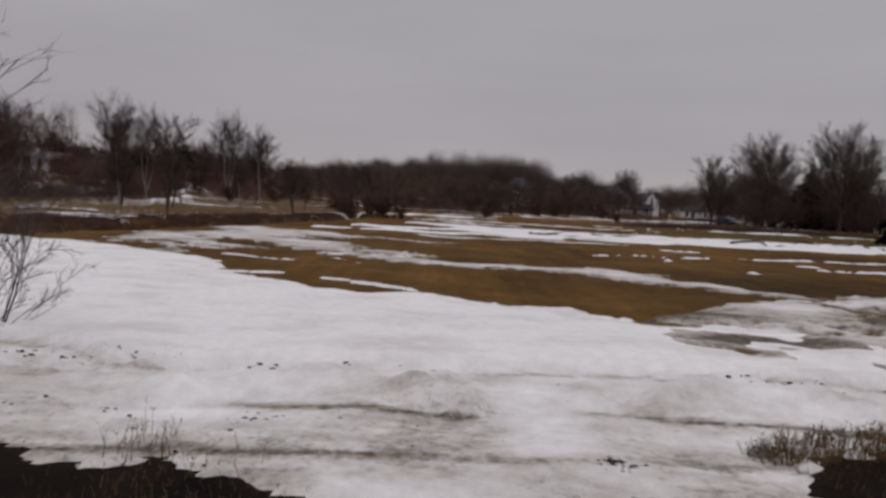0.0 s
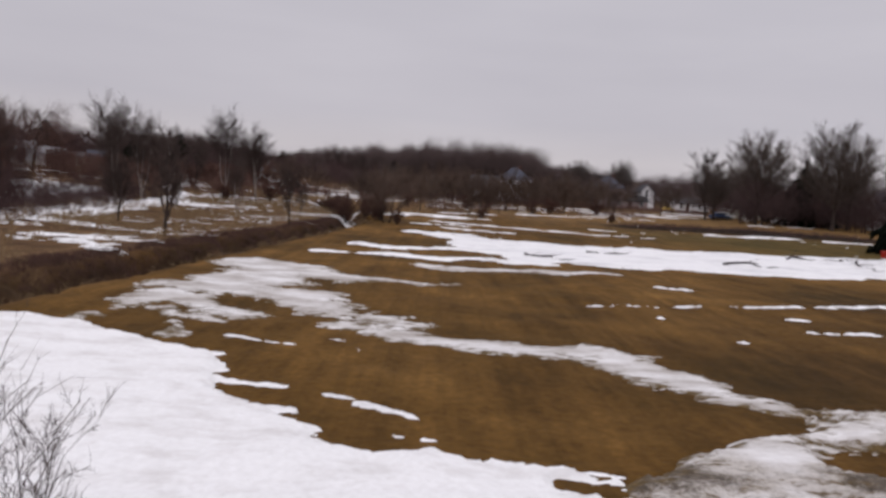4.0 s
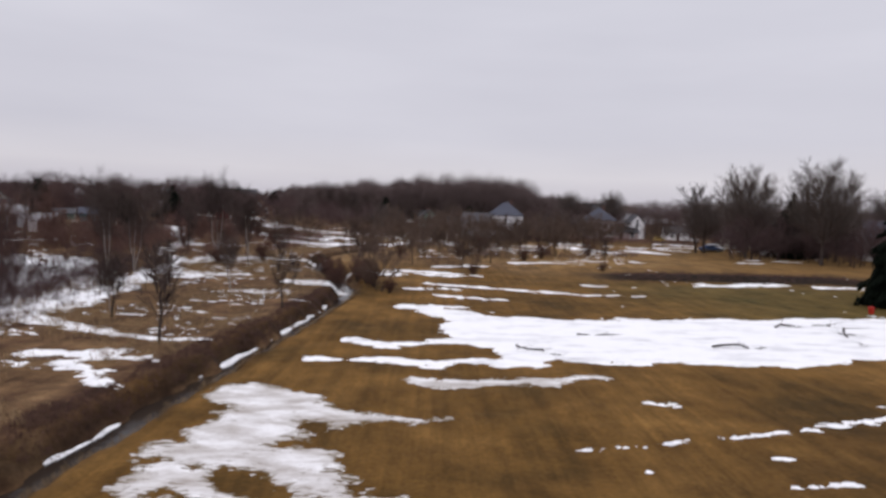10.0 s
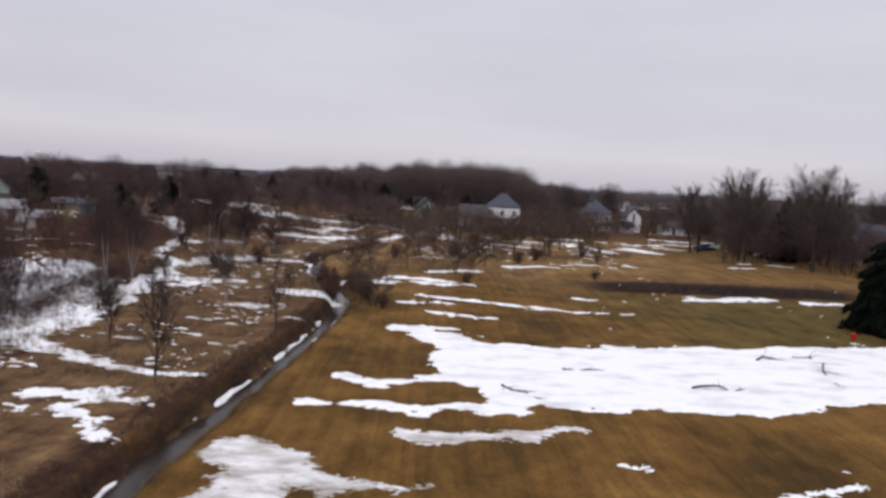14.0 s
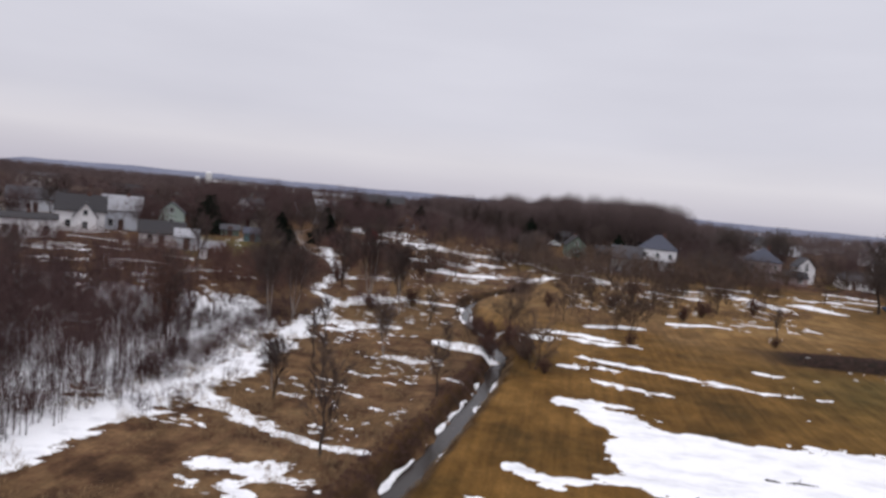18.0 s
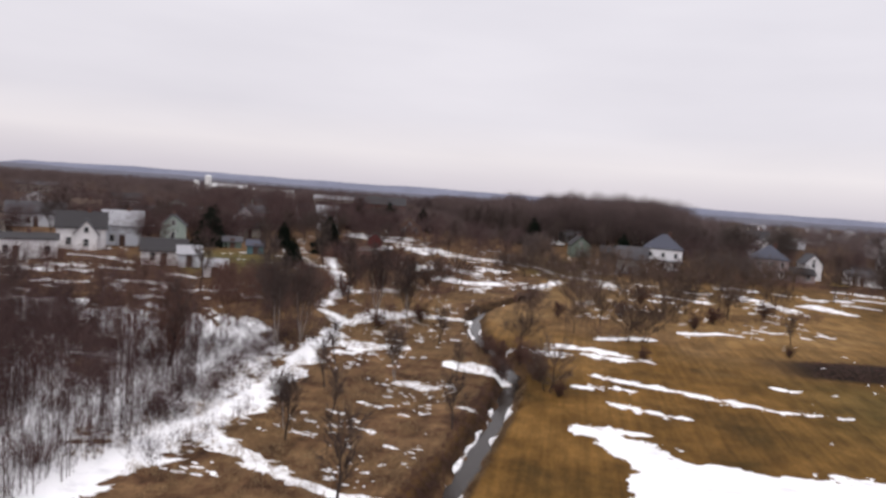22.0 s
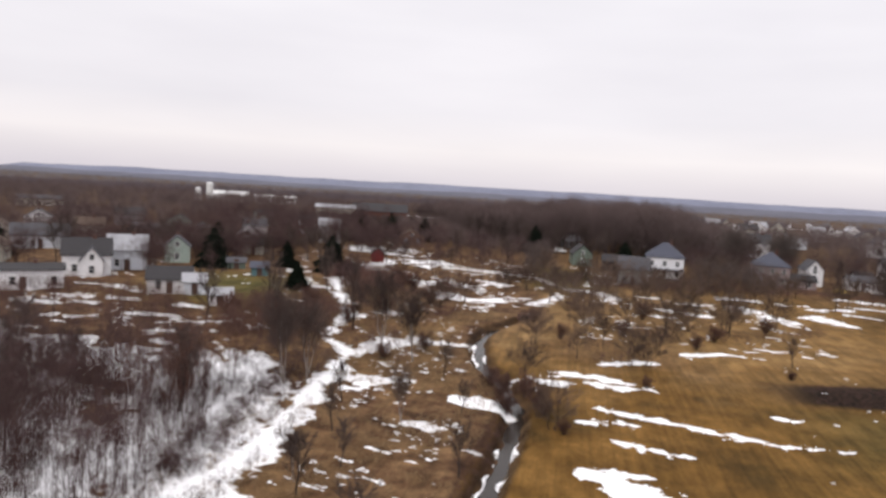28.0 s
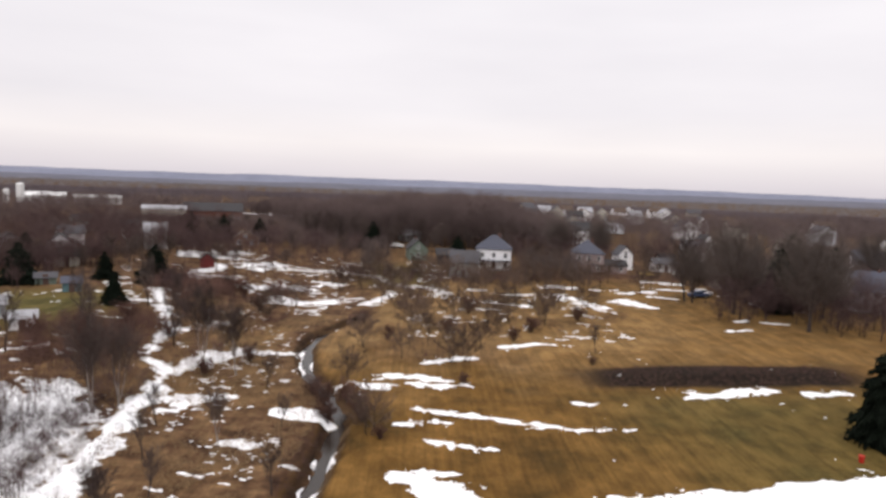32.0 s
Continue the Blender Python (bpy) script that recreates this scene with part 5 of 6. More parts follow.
woods("bank_weeds", 700, within(28, 66, 91, 107, lambda x, y: (np.abs(x - 46) / 19) ** 4 + (np.abs(y - 98.5 - 0.12 * (x - 46)) / 4.6) ** 6 < 1), 0.2, 0.7, 12, 0.02, TWIG_RED, "dead reddish weeds on a low mound of dark soil", 52, spread=0.7, trunk_w=0.012, low=0.0, reach=0.6)
woods("meadow_weeds", 5200, within(-34, -9, 22, 130, lambda x, y: (left_of_stream(x, y, 2.4) > 0) & (fbm(x / 5, y / 5, 57, 3) > -0.2) & off_track(x, y)), 0.25, 0.85, 10, 0.016, STRAW, "dead brown weeds on the rough meadow", 24, spread=0.6, trunk_w=0.008, low=0.0, reach=0.6)
woods("brush", 1000, within(-50, -22, 90, 165, lambda x, y: (fbm(x / 9, y / 9, 61, 2) > 0.0) & off_track(x, y)), 0.8, 2.6, 36, 0.02, TWIG_RED, "brown leafless brush and tall weeds", 2, spread=0.45, trunk_w=0.03, low=0.05)
woods("brush", 900, within(-8, 45, 96, 175, lambda x, y: (fbm(x / 8, y / 8, 63, 2) > 0.2) & (y > 102 + 0.9 * np.maximum(x - 5, 0))), 0.5, 1.8, 30, 0.018, TWIG_RED, "brown leafless brush between the orchard trees", 3, spread=0.5, trunk_w=0.03, low=0.05)
woods("brush", 900, within(-20, 34, 178, 200, lambda x, y: fbm(x / 8, y / 5, 65, 2) > -0.4), 0.8, 2.8, 34, 0.03, THICKET, "dark hedge of leafless brush in front of the houses", 4, spread=0.45, trunk_w=0.05, low=0.05)
woods("brush", 500, within(34, 92, 190, 202, lambda x, y: fbm(x / 8, y / 5, 66, 2) > -0.1), 0.5, 1.6, 34, 0.03, TWIG_RED, "low brown hedge along the eastern gardens", 49, spread=0.45, trunk_w=0.05, low=0.05)
woods("thicket_trees", 30, within(-52, -42, 60, 76), 7.5, 10.5, 110, 0.018, THICKET, "tall dark leafless trees at the thicket's edge", 43, spread=0.2, trunk_w=0.045, low=0.2)
woods("thicket_trees", 26, within(-44, -37, 62, 76), 8.0, 11.0, 150, 0.018, TWIG_RED, "tall fine-twigged reddish trees at the thicket's edge", 48, spread=0.2, trunk_w=0.04, low=0.15)
woods("thicket_trees", 150, within(-72, -47, 40, 66, lambda x, y: (y > 40 - 0.5 * (x + 47))), 4.5, 7.5, 90, 0.022, THICKET, "dark close-set leafless trees deep in the thicket", 51, spread=0.22, trunk_w=0.05, low=0.1)
woods("thicket_trees", 80, within(-80, -50, 62, 88), 4.0, 6.5, 90, 0.02, THICKET, "leafless trees at the back of the thicket", 38, spread=0.2, trunk_w=0.06, low=0.2)
woods("bare_woods", 2000, within(-80, 58, 246, 350, lambda x, y: (y > 272 - 0.3 * (x + 60)) & (x > -34 - 0.5 * (y - 250))), 10.5, 18, 90, 0.07, WOODS, "dense leafless wood on a low rise of uneven height", 5, spread=0.26, trunk_w=0.16, low=0.2, reach=0.2, scale_at=lambda x, y: 1.2 * (0.45 + 0.55 * smooth01((x + 70) / 80)) * (1 - 0.38 * smooth01((x - 38) / 6)) * (0.97 + 0.12 * fbm(x / 9, y / 60, 35, 3)))
woods("bare_woods", 2400, within(-380, -40, 150, 420, lambda x, y: (fbm(x / 22, y / 22, 67, 3) > -0.15) & (x < -58 - 0.1 * (y - 150)) & ~((np.abs(x + 92) < 34) & (y < 200)) & ~((y > 235) & (y < 300) & (np.abs(x + 88) < 28))), 4.5, 8, 80, 0.06, WOODS, "leafless trees between scattered houses", 6, spread=0.36, trunk_w=0.12)
woods("bare_woods", 1500, within(40, 420, 218, 470, lambda x, y: (fbm(x / 22, y / 22, 69, 3) > -0.3) & (y > 225 + 0.05 * x) & ~((y > 395) & (x > 45) & (x < 240))), 8, 13, 80, 0.065, WOODS, "leafless trees between scattered houses", 7, spread=0.36, trunk_w=0.13)
woods("bare_woods", 1200, within(80, 260, 130, 235, lambda x, y: (fbm(x / 18, y / 18, 71, 3) > -0.2) & (x > 79 + 0.2 * (y - 130)) & ~((np.abs(x - 104) < 13) & (y < 162))), 6, 10, 90, 0.05, WOODS, "leafless trees round the houses at the field's edge", 8, spread=0.36, trunk_w=0.13)
woods("bare_woods", 900, within(-118, 4, 222, 290, lambda x, y: ~((np.abs(x + 91) < 20) & (y > 274)) & ~((np.abs(x + 74) < 6) & (y < 214)) & (x < -6 - 0.1 * (y - 222))), 3, 5.5, 70, 0.05, WOODS, "leafless scrub wood on the slope", 31, spread=0.4, trunk_w=0.1)
woods("garden_trees", 110, within(-14, 48, 182, 206, lambda x, y: ~((np.abs(x - 14.6) < 6) & (y > 187)) & ~((x > -8) & (x < 8)) & (np.abs(x - 24) > 6)), 4, 9.5, 100, 0.032, TWIG, "leafless trees in front of the houses", 32, spread=0.34, trunk_w=0.08)
woods("garden_trees", 30, within(66, 96, 184, 204), 5, 9.5, 110, 0.034, TWIG, "leafless trees in front of the eastern houses", 50, spread=0.34, trunk_w=0.08)
woods("garden_trees", 380, within(-115, -45, 104, 175, lambda x, y: (fbm(x / 9, y / 9, 33, 2) > 0.12) & (np.abs(x + 57) > 10) & (y > 0.2 * (x + 90) + 124)), 4, 8, 100, 0.032, THICKET, "leafless garden trees between village houses", 33, spread=0.34, trunk_w=0.08)
woods("street_trees", 240, within(62, 122, 136, 198, lambda x, y: (x > 60 + 0.35 * (y - 136)) & (np.hypot(x - 70, y - 168) > 5) & (np.hypot(x - 83, y - 156) > 3)), 5.5, 11.5, 170, 0.04, THICKET, "leafless trees massed behind the tall maples", 34, spread=0.34, trunk_w=0.12, low=0.1)
woods("street_trees", 110, within(74, 128, 100, 140, lambda x, y: x > 74 + 0.4 * (140 - y)), 6, 11, 150, 0.04, THICKET, "dark leafless trees along the field's edge", 44, spread=0.34, trunk_w=0.12, low=0.08)
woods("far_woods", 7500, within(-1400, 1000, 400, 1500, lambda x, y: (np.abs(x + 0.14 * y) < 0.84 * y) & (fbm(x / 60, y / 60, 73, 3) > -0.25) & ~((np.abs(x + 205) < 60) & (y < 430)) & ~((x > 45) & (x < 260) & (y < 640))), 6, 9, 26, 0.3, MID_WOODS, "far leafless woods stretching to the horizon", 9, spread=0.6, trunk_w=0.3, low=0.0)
woods("far_woods", 4500, within(-3000, 2400, 1400, 3100, lambda x, y: np.abs(x + 0.14 * y) < 0.86 * y), 7, 11, 12, 1.4, FAR_WOODS, "far woods on the plain, haze tinted into their colour", 10, spread=1.2, trunk_w=1.4, low=0.0)


def ridge(name, y, base, top, swing, seed, material, label):
    """A long wooded rise across the view, with a sloping face towards the place."""
    xs = np.linspace(-3600, 3600, 260)
    tops = top + swing * fbm(xs / 700, xs * 0 + 0.3, seed, 5)
    V, F = [], []
    for i, (x, t) in enumerate(zip(xs, tops)):
        V += [(x, y - 420, base), (x, y, t), (x, y + 300, base)]
        if i:
            b = 3 * i
            F += [(b - 3, b, b + 1, b - 2), (b - 2, b + 1, b + 2, b - 1)]
    tagged(new(name, mesh_of(name, V, F, material, True)), label, "hills", kind="structure")


ridge("backdrop", 4150, -24, 30, 7, 75, HILLS, "hills along the horizon, tinted blue for haze")
ridge("backdrop_ridge", 3350, -24, 4, 5, 76, RIDGE, "wooded rise before the far hills, tinted for haze")


# ---- buildings ----
def window(parent, x, z, w, h, y, turn=0.0, at=(0, 0)):
    """A window in a wall: frame of four bars, dark pane, sill. It faces -y before it is turned about the house's middle."""
    ob = part("window", boxes((x - w / 2 - 0.1, x + w / 2 + 0.1, y - 0.06, y + 0.02, z + h, z + h + 0.1), (x - w / 2 - 0.1, x - w / 2, y - 0.06, y + 0.02, z, z + h),
                              (x + w / 2, x + w / 2 + 0.1, y - 0.06, y + 0.02, z, z + h), (x - w / 2, x + w / 2, y - 0.05, y + 0.01, z + h * 0.48, z + h * 0.53)), TRIM, parent)
    part("pane", boxes((x - w / 2, x + w / 2, y - 0.02, y + 0.03, z, z + h)), GLASS_DARK, ob, "dark window glass")
    part("sill", boxes((x - w / 2 - 0.15, x + w / 2 + 0.15, y - 0.12, y + 0.02, z - 0.1, z)), TRIM, ob)
    ob.matrix_basis = Matrix.Translation((*at, 0)) @ pose(0, 0, 0, 0, 0, turn)
    return ob


def house(x, y, w, d, eave, top, wall, roof, label, ridge="x", turn=0.0, hip=False, chimney=True, storeys=1, porch=False, door=True, windows=True, name="house", group="houses", foot=0.0):
    """A house: walls with gables, thick overhanging roof slopes, chimney, windows, door. w runs along x, d along y."""
    if ridge == "y":
        w, d, turn = d, w, turn + 90
    z0 = gz(x, y) - 0.15 + foot
    ob = thing(name, (x, y, z0), label, name.replace("_", " "), group, turn)
    hw, hd, o, t = w / 2, d / 2, 0.35, 0.16
    if hip:
        k = min(hw, hd) * 0.95
        part("wall", boxes((-hw, hw, -hd, hd, -0.6, eave)), wall, ob)
        rv = [(-hw - o, -hd - o, eave), (hw + o, -hd - o, eave), (hw + o, hd + o, eave), (-hw - o, hd + o, eave), (-hw + k, -hd + k, top), (hw - k, -hd + k, top), (hw - k, hd - k, top), (-hw + k, hd - k, top)]
        lower = [(a, b, c - t) for a, b, c in rv[:4]]
        part("roof", (rv + lower, [(0, 1, 5, 4), (1, 2, 6, 5), (2, 3, 7, 6), (3, 0, 4, 7), (4, 5, 6, 7), (8, 9, 1, 0), (9, 10, 2, 1), (10, 11, 3, 2), (11, 8, 0, 3), (8, 11, 10, 9)]), roof, ob)
    else:
        wv = [(-hw, -hd, -0.6), (hw, -hd, -0.6), (hw, hd, -0.6), (-hw, hd, -0.6), (-hw, -hd, eave), (hw, -hd, eave), (hw, hd, eave), (-hw, hd, eave), (-hw, 0, top), (hw, 0, top)]
        part("wall", (wv, [(0, 1, 5, 4), (2, 3, 7, 6), (1, 2, 6, 9, 5), (3, 0, 4, 8, 7), (4, 5, 9, 8), (6, 7, 8, 9)]), wall, ob)
        slope = (top - eave) / hd
        for side in (-1, 1):
            e = (side * (hd + o), eave - slope * o)
            sv = [(-hw - o, e[0], e[1] + 0.03), (hw + o, e[0], e[1] + 0.03), (hw + o, 0, top + 0.03), (-hw - o, 0, top + 0.03)]
            sv += [(a, b, c + t) for a, b, c in sv]
            part("roof", (sv, [(3, 2, 1, 0), (4, 5, 6, 7), (0, 1, 5, 4), (1, 2, 6, 5), (2, 3, 7, 6), (3, 0, 4, 7)]), roof, ob)
    if chimney:
        part("chimney", boxes((hw * 0.3 - 0.3, hw * 0.3 + 0.3, -0.3, 0.3, eave, top + 0.6), (hw * 0.3 - 0.36, hw * 0.3 + 0.36, -0.36, 0.36, top + 0.6, top + 0.7)), BRICK, ob)
    if windows:
        for s in range(storeys):
            z = 0.9 + 2.7 * s
            if z + 1.3 > eave + 0.4:
                continue
            n = max(1, int(w / 2.8))
            for i in range(n):
                px_ = -hw + w * (i + 0.5) / n
                if not (door and s == 0 and i == n // 2):
                    window(ob, px_, z, 0.85, 1.25, -hd)
            for i in range(max(1, int(d / 3.2))):
                q = -hd + d * (i + 0.5) / max(1, int(d / 3.2))
                window(ob, q, z, 0.85, 1.25, -hw, 90 if turn < 45 else -90)
                if ridge == "y":
                    window(ob, q, z, 0.85, 1.25, -hw, 90)
        if not hip and ridge == "y" and top - eave > 1.6:
            window(ob, 0, eave + 0.1, 0.7, 0.95, -hw, -90)
    if door:
        dd = part("door", boxes((-0.5, 0.5, -hd - 0.05, -hd + 0.03, 0.1, 2.15), bevel=0.02), paint("dark_door_paint", (0.10, 0.06, 0.05)), ob, "dark panelled door")
        part("handle", boxes((0.34, 0.42, -hd - 0.12, -hd - 0.05, 1.0, 1.08)), STEEL, dd)
    if porch:
        po = part("porch_roof", boxes((-hw - 0.2, hw + 0.2, -hd - 2.1, -hd, 2.6, 2.78), bevel=0.04), roof, ob)
        part("porch_floor", boxes((-hw, hw, -hd - 2.0, -hd, -0.5, 0.15)), CONCRETE, ob)
        for i in range(4):
            q = -hw + 0.2 + (w - 0.4) * i / 3
            part("post", boxes((q - 0.07, q + 0.07, -hd - 1.95, -hd - 1.81, 0.15, 2.6)), TRIM, ob)
    return ob


WHITE, CREAM, PALE_BLUE, PALE_GREEN = paint("white_clapboard", (0.84, 0.83, 0.85)), paint("cream_siding", (0.50, 0.47, 0.41)), paint("pale_blue_siding", (0.66, 0.69, 0.75)), paint("pale_green_siding", (0.40, 0.48, 0.43))
GREEN_WALL, GREY_WALL, PINK_WALL, RED_WALL = paint("green_siding", (0.15, 0.185, 0.155)), paint("grey_weathered_boards", (0.26, 0.25, 0.245)), paint("faded_pink_siding", (0.34, 0.27, 0.27)), paint("red_barn_paint", (0.15, 0.028, 0.026))
BROWN_WALL, RUST_WALL, TEAL_WALL, DARK_WALL = paint("brown_siding", (0.20, 0.12, 0.085)), paint("rust_red_cladding", (0.15, 0.06, 0.042)), paint("teal_siding", (0.10, 0.19, 0.21)), paint("dark_boards", (0.035, 0.03, 0.03))
R_DARK, R_GREY, R_BLUE, R_BROWN, R_LIGHT = paint("dark_shingles", (0.05, 0.047, 0.05), 0.9), paint("grey_shingles", (0.085, 0.083, 0.092), 0.9), paint("slate_blue_shingles", (0.082, 0.086, 0.112), 0.9), paint("brown_shingles", (0.10, 0.07, 0.055), 0.9), paint("snow_dusted_roofing", (0.36, 0.36, 0.385), 0.8)

# beyond the orchard
house(1.2, 222, 5.8, 8, 3.6, 6.2, GREEN_WALL, R_DARK, "green gabled farmhouse with a dark roof", "y", 8, storeys=1)
house(-1.5, 268, 7, 6, 2.6, 4.4, GREY_WALL, R_LIGHT, "low shed with a pale snow-dusted roof", "x", 20, chimney=False, door=False, name="shed", group="sheds")
house(9.8, 214, 5, 4, 3.0, 4.6, DARK_WALL, R_DARK, "small dark board shed", "x", 0, chimney=False, name="shed", group="sheds")
house(14.6, 193.5, 7.6, 8, 4.0, 6.9, GREY_WALL, R_GREY, "grey weathered two-storey barn", "x", -8, storeys=1, name="barn", group="barns", chimney=False)
house(24.2, 209, 10, 9, 6.0, 9.8, WHITE, R_BLUE, "large white hip-roofed house with slate-blue roof and porch", "x", -6, hip=True, storeys=2, porch=True)
house(52.2, 209, 8.6, 9, 5.6, 9.2, PINK_WALL, R_BLUE, "faded pink two-storey house with blue-grey roof", "x", -6, hip=True, storeys=2)
house(64.6, 215, 4.4, 7, 4.6, 7.0, WHITE, R_GREY, "narrow white gable-fronted house", "y", 0, storeys=2, chimney=False)
house(58.0, 207, 10.0, 6, 2.3, 3.7, PINK_WALL, R_DARK, "long low pink outbuilding with a dark roof", "x", -4, chimney=False, storeys=1, name="outbuilding", group="sheds")
house(76.5, 212, 7.0, 6, 2.4, 3.8, WHITE, R_GREY, "low white garage with a grey roof", "x", -4, chimney=False, name="garage", group="sheds")
house(96.6, 240, 8.0, 8, 3.6, 6.4, WHITE, R_GREY, "white gabled house among bare trees", "x", -10)
house(104, 249, 5, 8, 4.8, 8.0, WHITE, R_DARK, "white gable-fronted house among bare trees", "y", 0, storeys=2)
house(128, 237, 7, 8, 4.6, 7.8, CREAM, R_BROWN, "cream house with a brown roof", "x", -12, storeys=2)
house(106.5, 159, 9.5, 11, 5.0, 9.0, WHITE, R_BLUE, "white house with a slate-blue roof at the field's edge", "x", -20, storeys=2, porch=True)
house(143, 214, 12, 9, 4.4, 8.0, WHITE, R_BLUE, "large white house with a wide slate-blue roof", "x", -24, storeys=2, porch=True)
house(150, 367, 6, 8, 6.0, 9.0, WHITE, R_GREY, "tall narrow white house between far trees", "y", -8, storeys=2, chimney=False)
house(81, 223, 4.5, 5, 2.4, 3.8, WHITE, R_DARK, "small white garage beside a garden", "x", -6, chimney=False, windows=False, name="garage", group="sheds")
house(84, 186, 7, 6, 2.8, 4.8, CREAM, R_DARK, "cream bungalow behind tall trees", "x", -8)
for i, (hx_, hy_, w_, ridge_) in enumerate([(38, 300, 8, "x"), (72, 322, 9, "y"), (96, 338, 8, "x"), (120, 310, 8, "y"), (64, 272, 8, "x"), (152, 330, 9, "x"), (176, 300, 9, "y"), (168, 240, 9, "x"), (206, 350, 10, "x"), (140, 380, 9, "y"), (88, 390, 9, "x"), (232, 300, 9, "y"), (56, 380, 9, "x")]):
    house(hx_, hy_, w_, 8, 4.6, 7.6, (WHITE, CREAM, PALE_BLUE, WHITE)[i % 4], (R_GREY, R_DARK, R_BROWN)[i % 3], "%s house among far bare trees" % ("white", "cream", "pale blue", "white")[i % 4], ridge_, -8 + 5 * (i % 4), storeys=2, chimney=i % 2 == 0, foot=1.5)
for i, (hx_, hy_, w_, ridge_) in enumerate([(92, 505, 9, "x"), (99, 498, 8, "y"), (114, 540, 10, "x"), (119, 497, 10, "x"), (129, 488, 8, "y"), (198, 580, 12, "x"), (190, 536, 9, "y"), (93, 596, 10, "x"), (63, 361, 9, "y"), (41.5, 305, 8, "y"), (26, 292, 9, "x"), (150, 520, 10, "x"), (168, 555, 9, "y"), (76, 470, 10, "x"), (108, 455, 9, "y"), (140, 450, 9, "x"), (222, 560, 10, "x")]):
    house(hx_, hy_, w_, 9, 5.2, 8.4, (WHITE, CREAM, WHITE)[i % 3], (R_LIGHT, R_GREY, R_BROWN)[i % 3], "%s house at the far end of the village" % ("white", "cream", "white")[i % 3], ridge_, -10 + 7 * (i % 4), storeys=2, chimney=False, door=False)
# village to the west
house(-89.5, 102.5, 11.5, 6, 3.2, 3.9, WHITE, R_DARK, "long white bungalow with a dark roof", "x", 40)
house(-90.3, 119, 8.0, 7, 4.0, 6.6, WHITE, R_DARK, "white gabled house with a dark roof", "x", 36)
house(-87.4, 116.4, 3.6, 3.6, 3.2, 5.4, WHITE, R_GREY, "white gabled wing of a house", "y", 36, chimney=False, name="house_wing")
house(-89.2, 129.5, 7.0, 8, 4.0, 6.6, PALE_BLUE, R_LIGHT, "pale blue two-storey house with a light roof", "x", 33, storeys=2)
house(-87.0, 144, 5.2, 6, 3.6, 5.8, PALE_GREEN, R_GREY, "pale green gable-fronted house", "y", 30, storeys=1)
house(-67.3, 108.8, 6.8, 5, 2.5, 4.2, WHITE, R_DARK, "white cottage with a dark roof", "x", 30, chimney=False)
house(-63.3, 109.6, 3.4, 4, 2.2, 3.3, PALE_BLUE, R_LIGHT, "pale garage beside a cottage", "x", 30, chimney=False, windows=False, name="garage", group="sheds")
house(-55.5, 103.5, 3.4, 2.6, 1.9, 2.7, WHITE, R_LIGHT, "small white garden shed on grass", "x", 28, chimney=False, windows=False, name="shed", group="sheds")
house(-71.5, 141, 3.6, 3, 1.5, 2.3, GREEN_WALL, R_GREY, "small green garden shed", "x", 25, chimney=False, windows=False, name="shed", group="sheds")
house(-63.1, 134, 3.2, 3, 1.8, 2.7, TEAL_WALL, R_BLUE, "small teal garden shed", "x", 25, chimney=False, windows=False, name="shed", group="sheds")
house(-85.4, 175, 6.8, 7, 4.2, 7.0, WHITE, R_DARK, "white gable-fronted house with a dark roof", "y", 25, storeys=2)
house(-80.5, 168, 5.0, 5, 2.6, 4.2, CREAM, R_DARK, "cream bungalow with a dark roof", "x", 25, chimney=False)
house(-126, 150, 12.0, 8, 3.2, 5.6, PALE_BLUE, R_GREY, "long pale house with dormer roof", "x", 40)
house(-74, 206, 6.0, 7, 4.4, 7.0, WHITE, R_LIGHT, "white house with a snowy roof", "x", 20, storeys=2)
house(-50.5, 176.5, 3.2, 3.2, 2.3, 3.6, RED_WALL, R_DARK, "small red barn in the snow", "y", 15, chimney=False, windows=False, name="barn", group="barns")
house(-51, 217, 7.5, 6, 2.8, 4.8, BROWN_WALL, R_BROWN, "brown house with a brown roof", "y", 15)
for i, (hx_, hy_, w_, ridge_) in enumerate([(-112, 172, 9, "x"), (-104, 186, 8, "y"), (-134, 178, 9, "x"), (-122, 204, 9, "y"), (-98, 206, 8, "x"), (-146, 214, 10, "x"), (-116, 124, 8, "y"), (-128, 112, 9, "x"), (-160, 190, 9, "y"), (-88, 226, 8, "x"), (-148, 160, 9, "y"), (-110, 240, 9, "x")]):
    house(hx_, hy_, w_ - 1.5, 6.5, 3.4, 5.4, (WHITE, PALE_BLUE, CREAM, PALE_GREEN)[i % 4], (R_GREY, R_DARK, R_BROWN, R_DARK)[i % 4], "%s village house between bare trees" % ("white", "pale blue", "cream", "pale green")[i % 4], ridge_, 30 + 4 * (i % 3), storeys=2, chimney=i % 2 == 0)
# farm and works in the distance
house(-99, 284, 16, 12, 5.4, 6.6, CREAM, R_LIGHT, "long cream industrial building", "x", 18, chimney=False, storeys=1, door=False, name="works_building", group="far works", foot=-0.6)
house(-84, 299, 23, 14, 4.4, 7.4, RUST_WALL, R_DARK, "long rust-red building with a wide dark roof", "x", 15, chimney=False, storeys=1, door=False, name="works_building", group="far works", foot=-0.6)
house(-213, 254, 16, 10, 3.4, 4.6, CREAM, R_GREY, "cream hall beyond bare trees", "x", 38, chimney=False, name="hall", foot=-0.6)
house(-203, 396, 20, 9, 3.6, 5.6, TRIM, TRIM, "long white farm building", "x", 28, chimney=False, door=False, name="farm_building", group="far farm", foot=0.4)
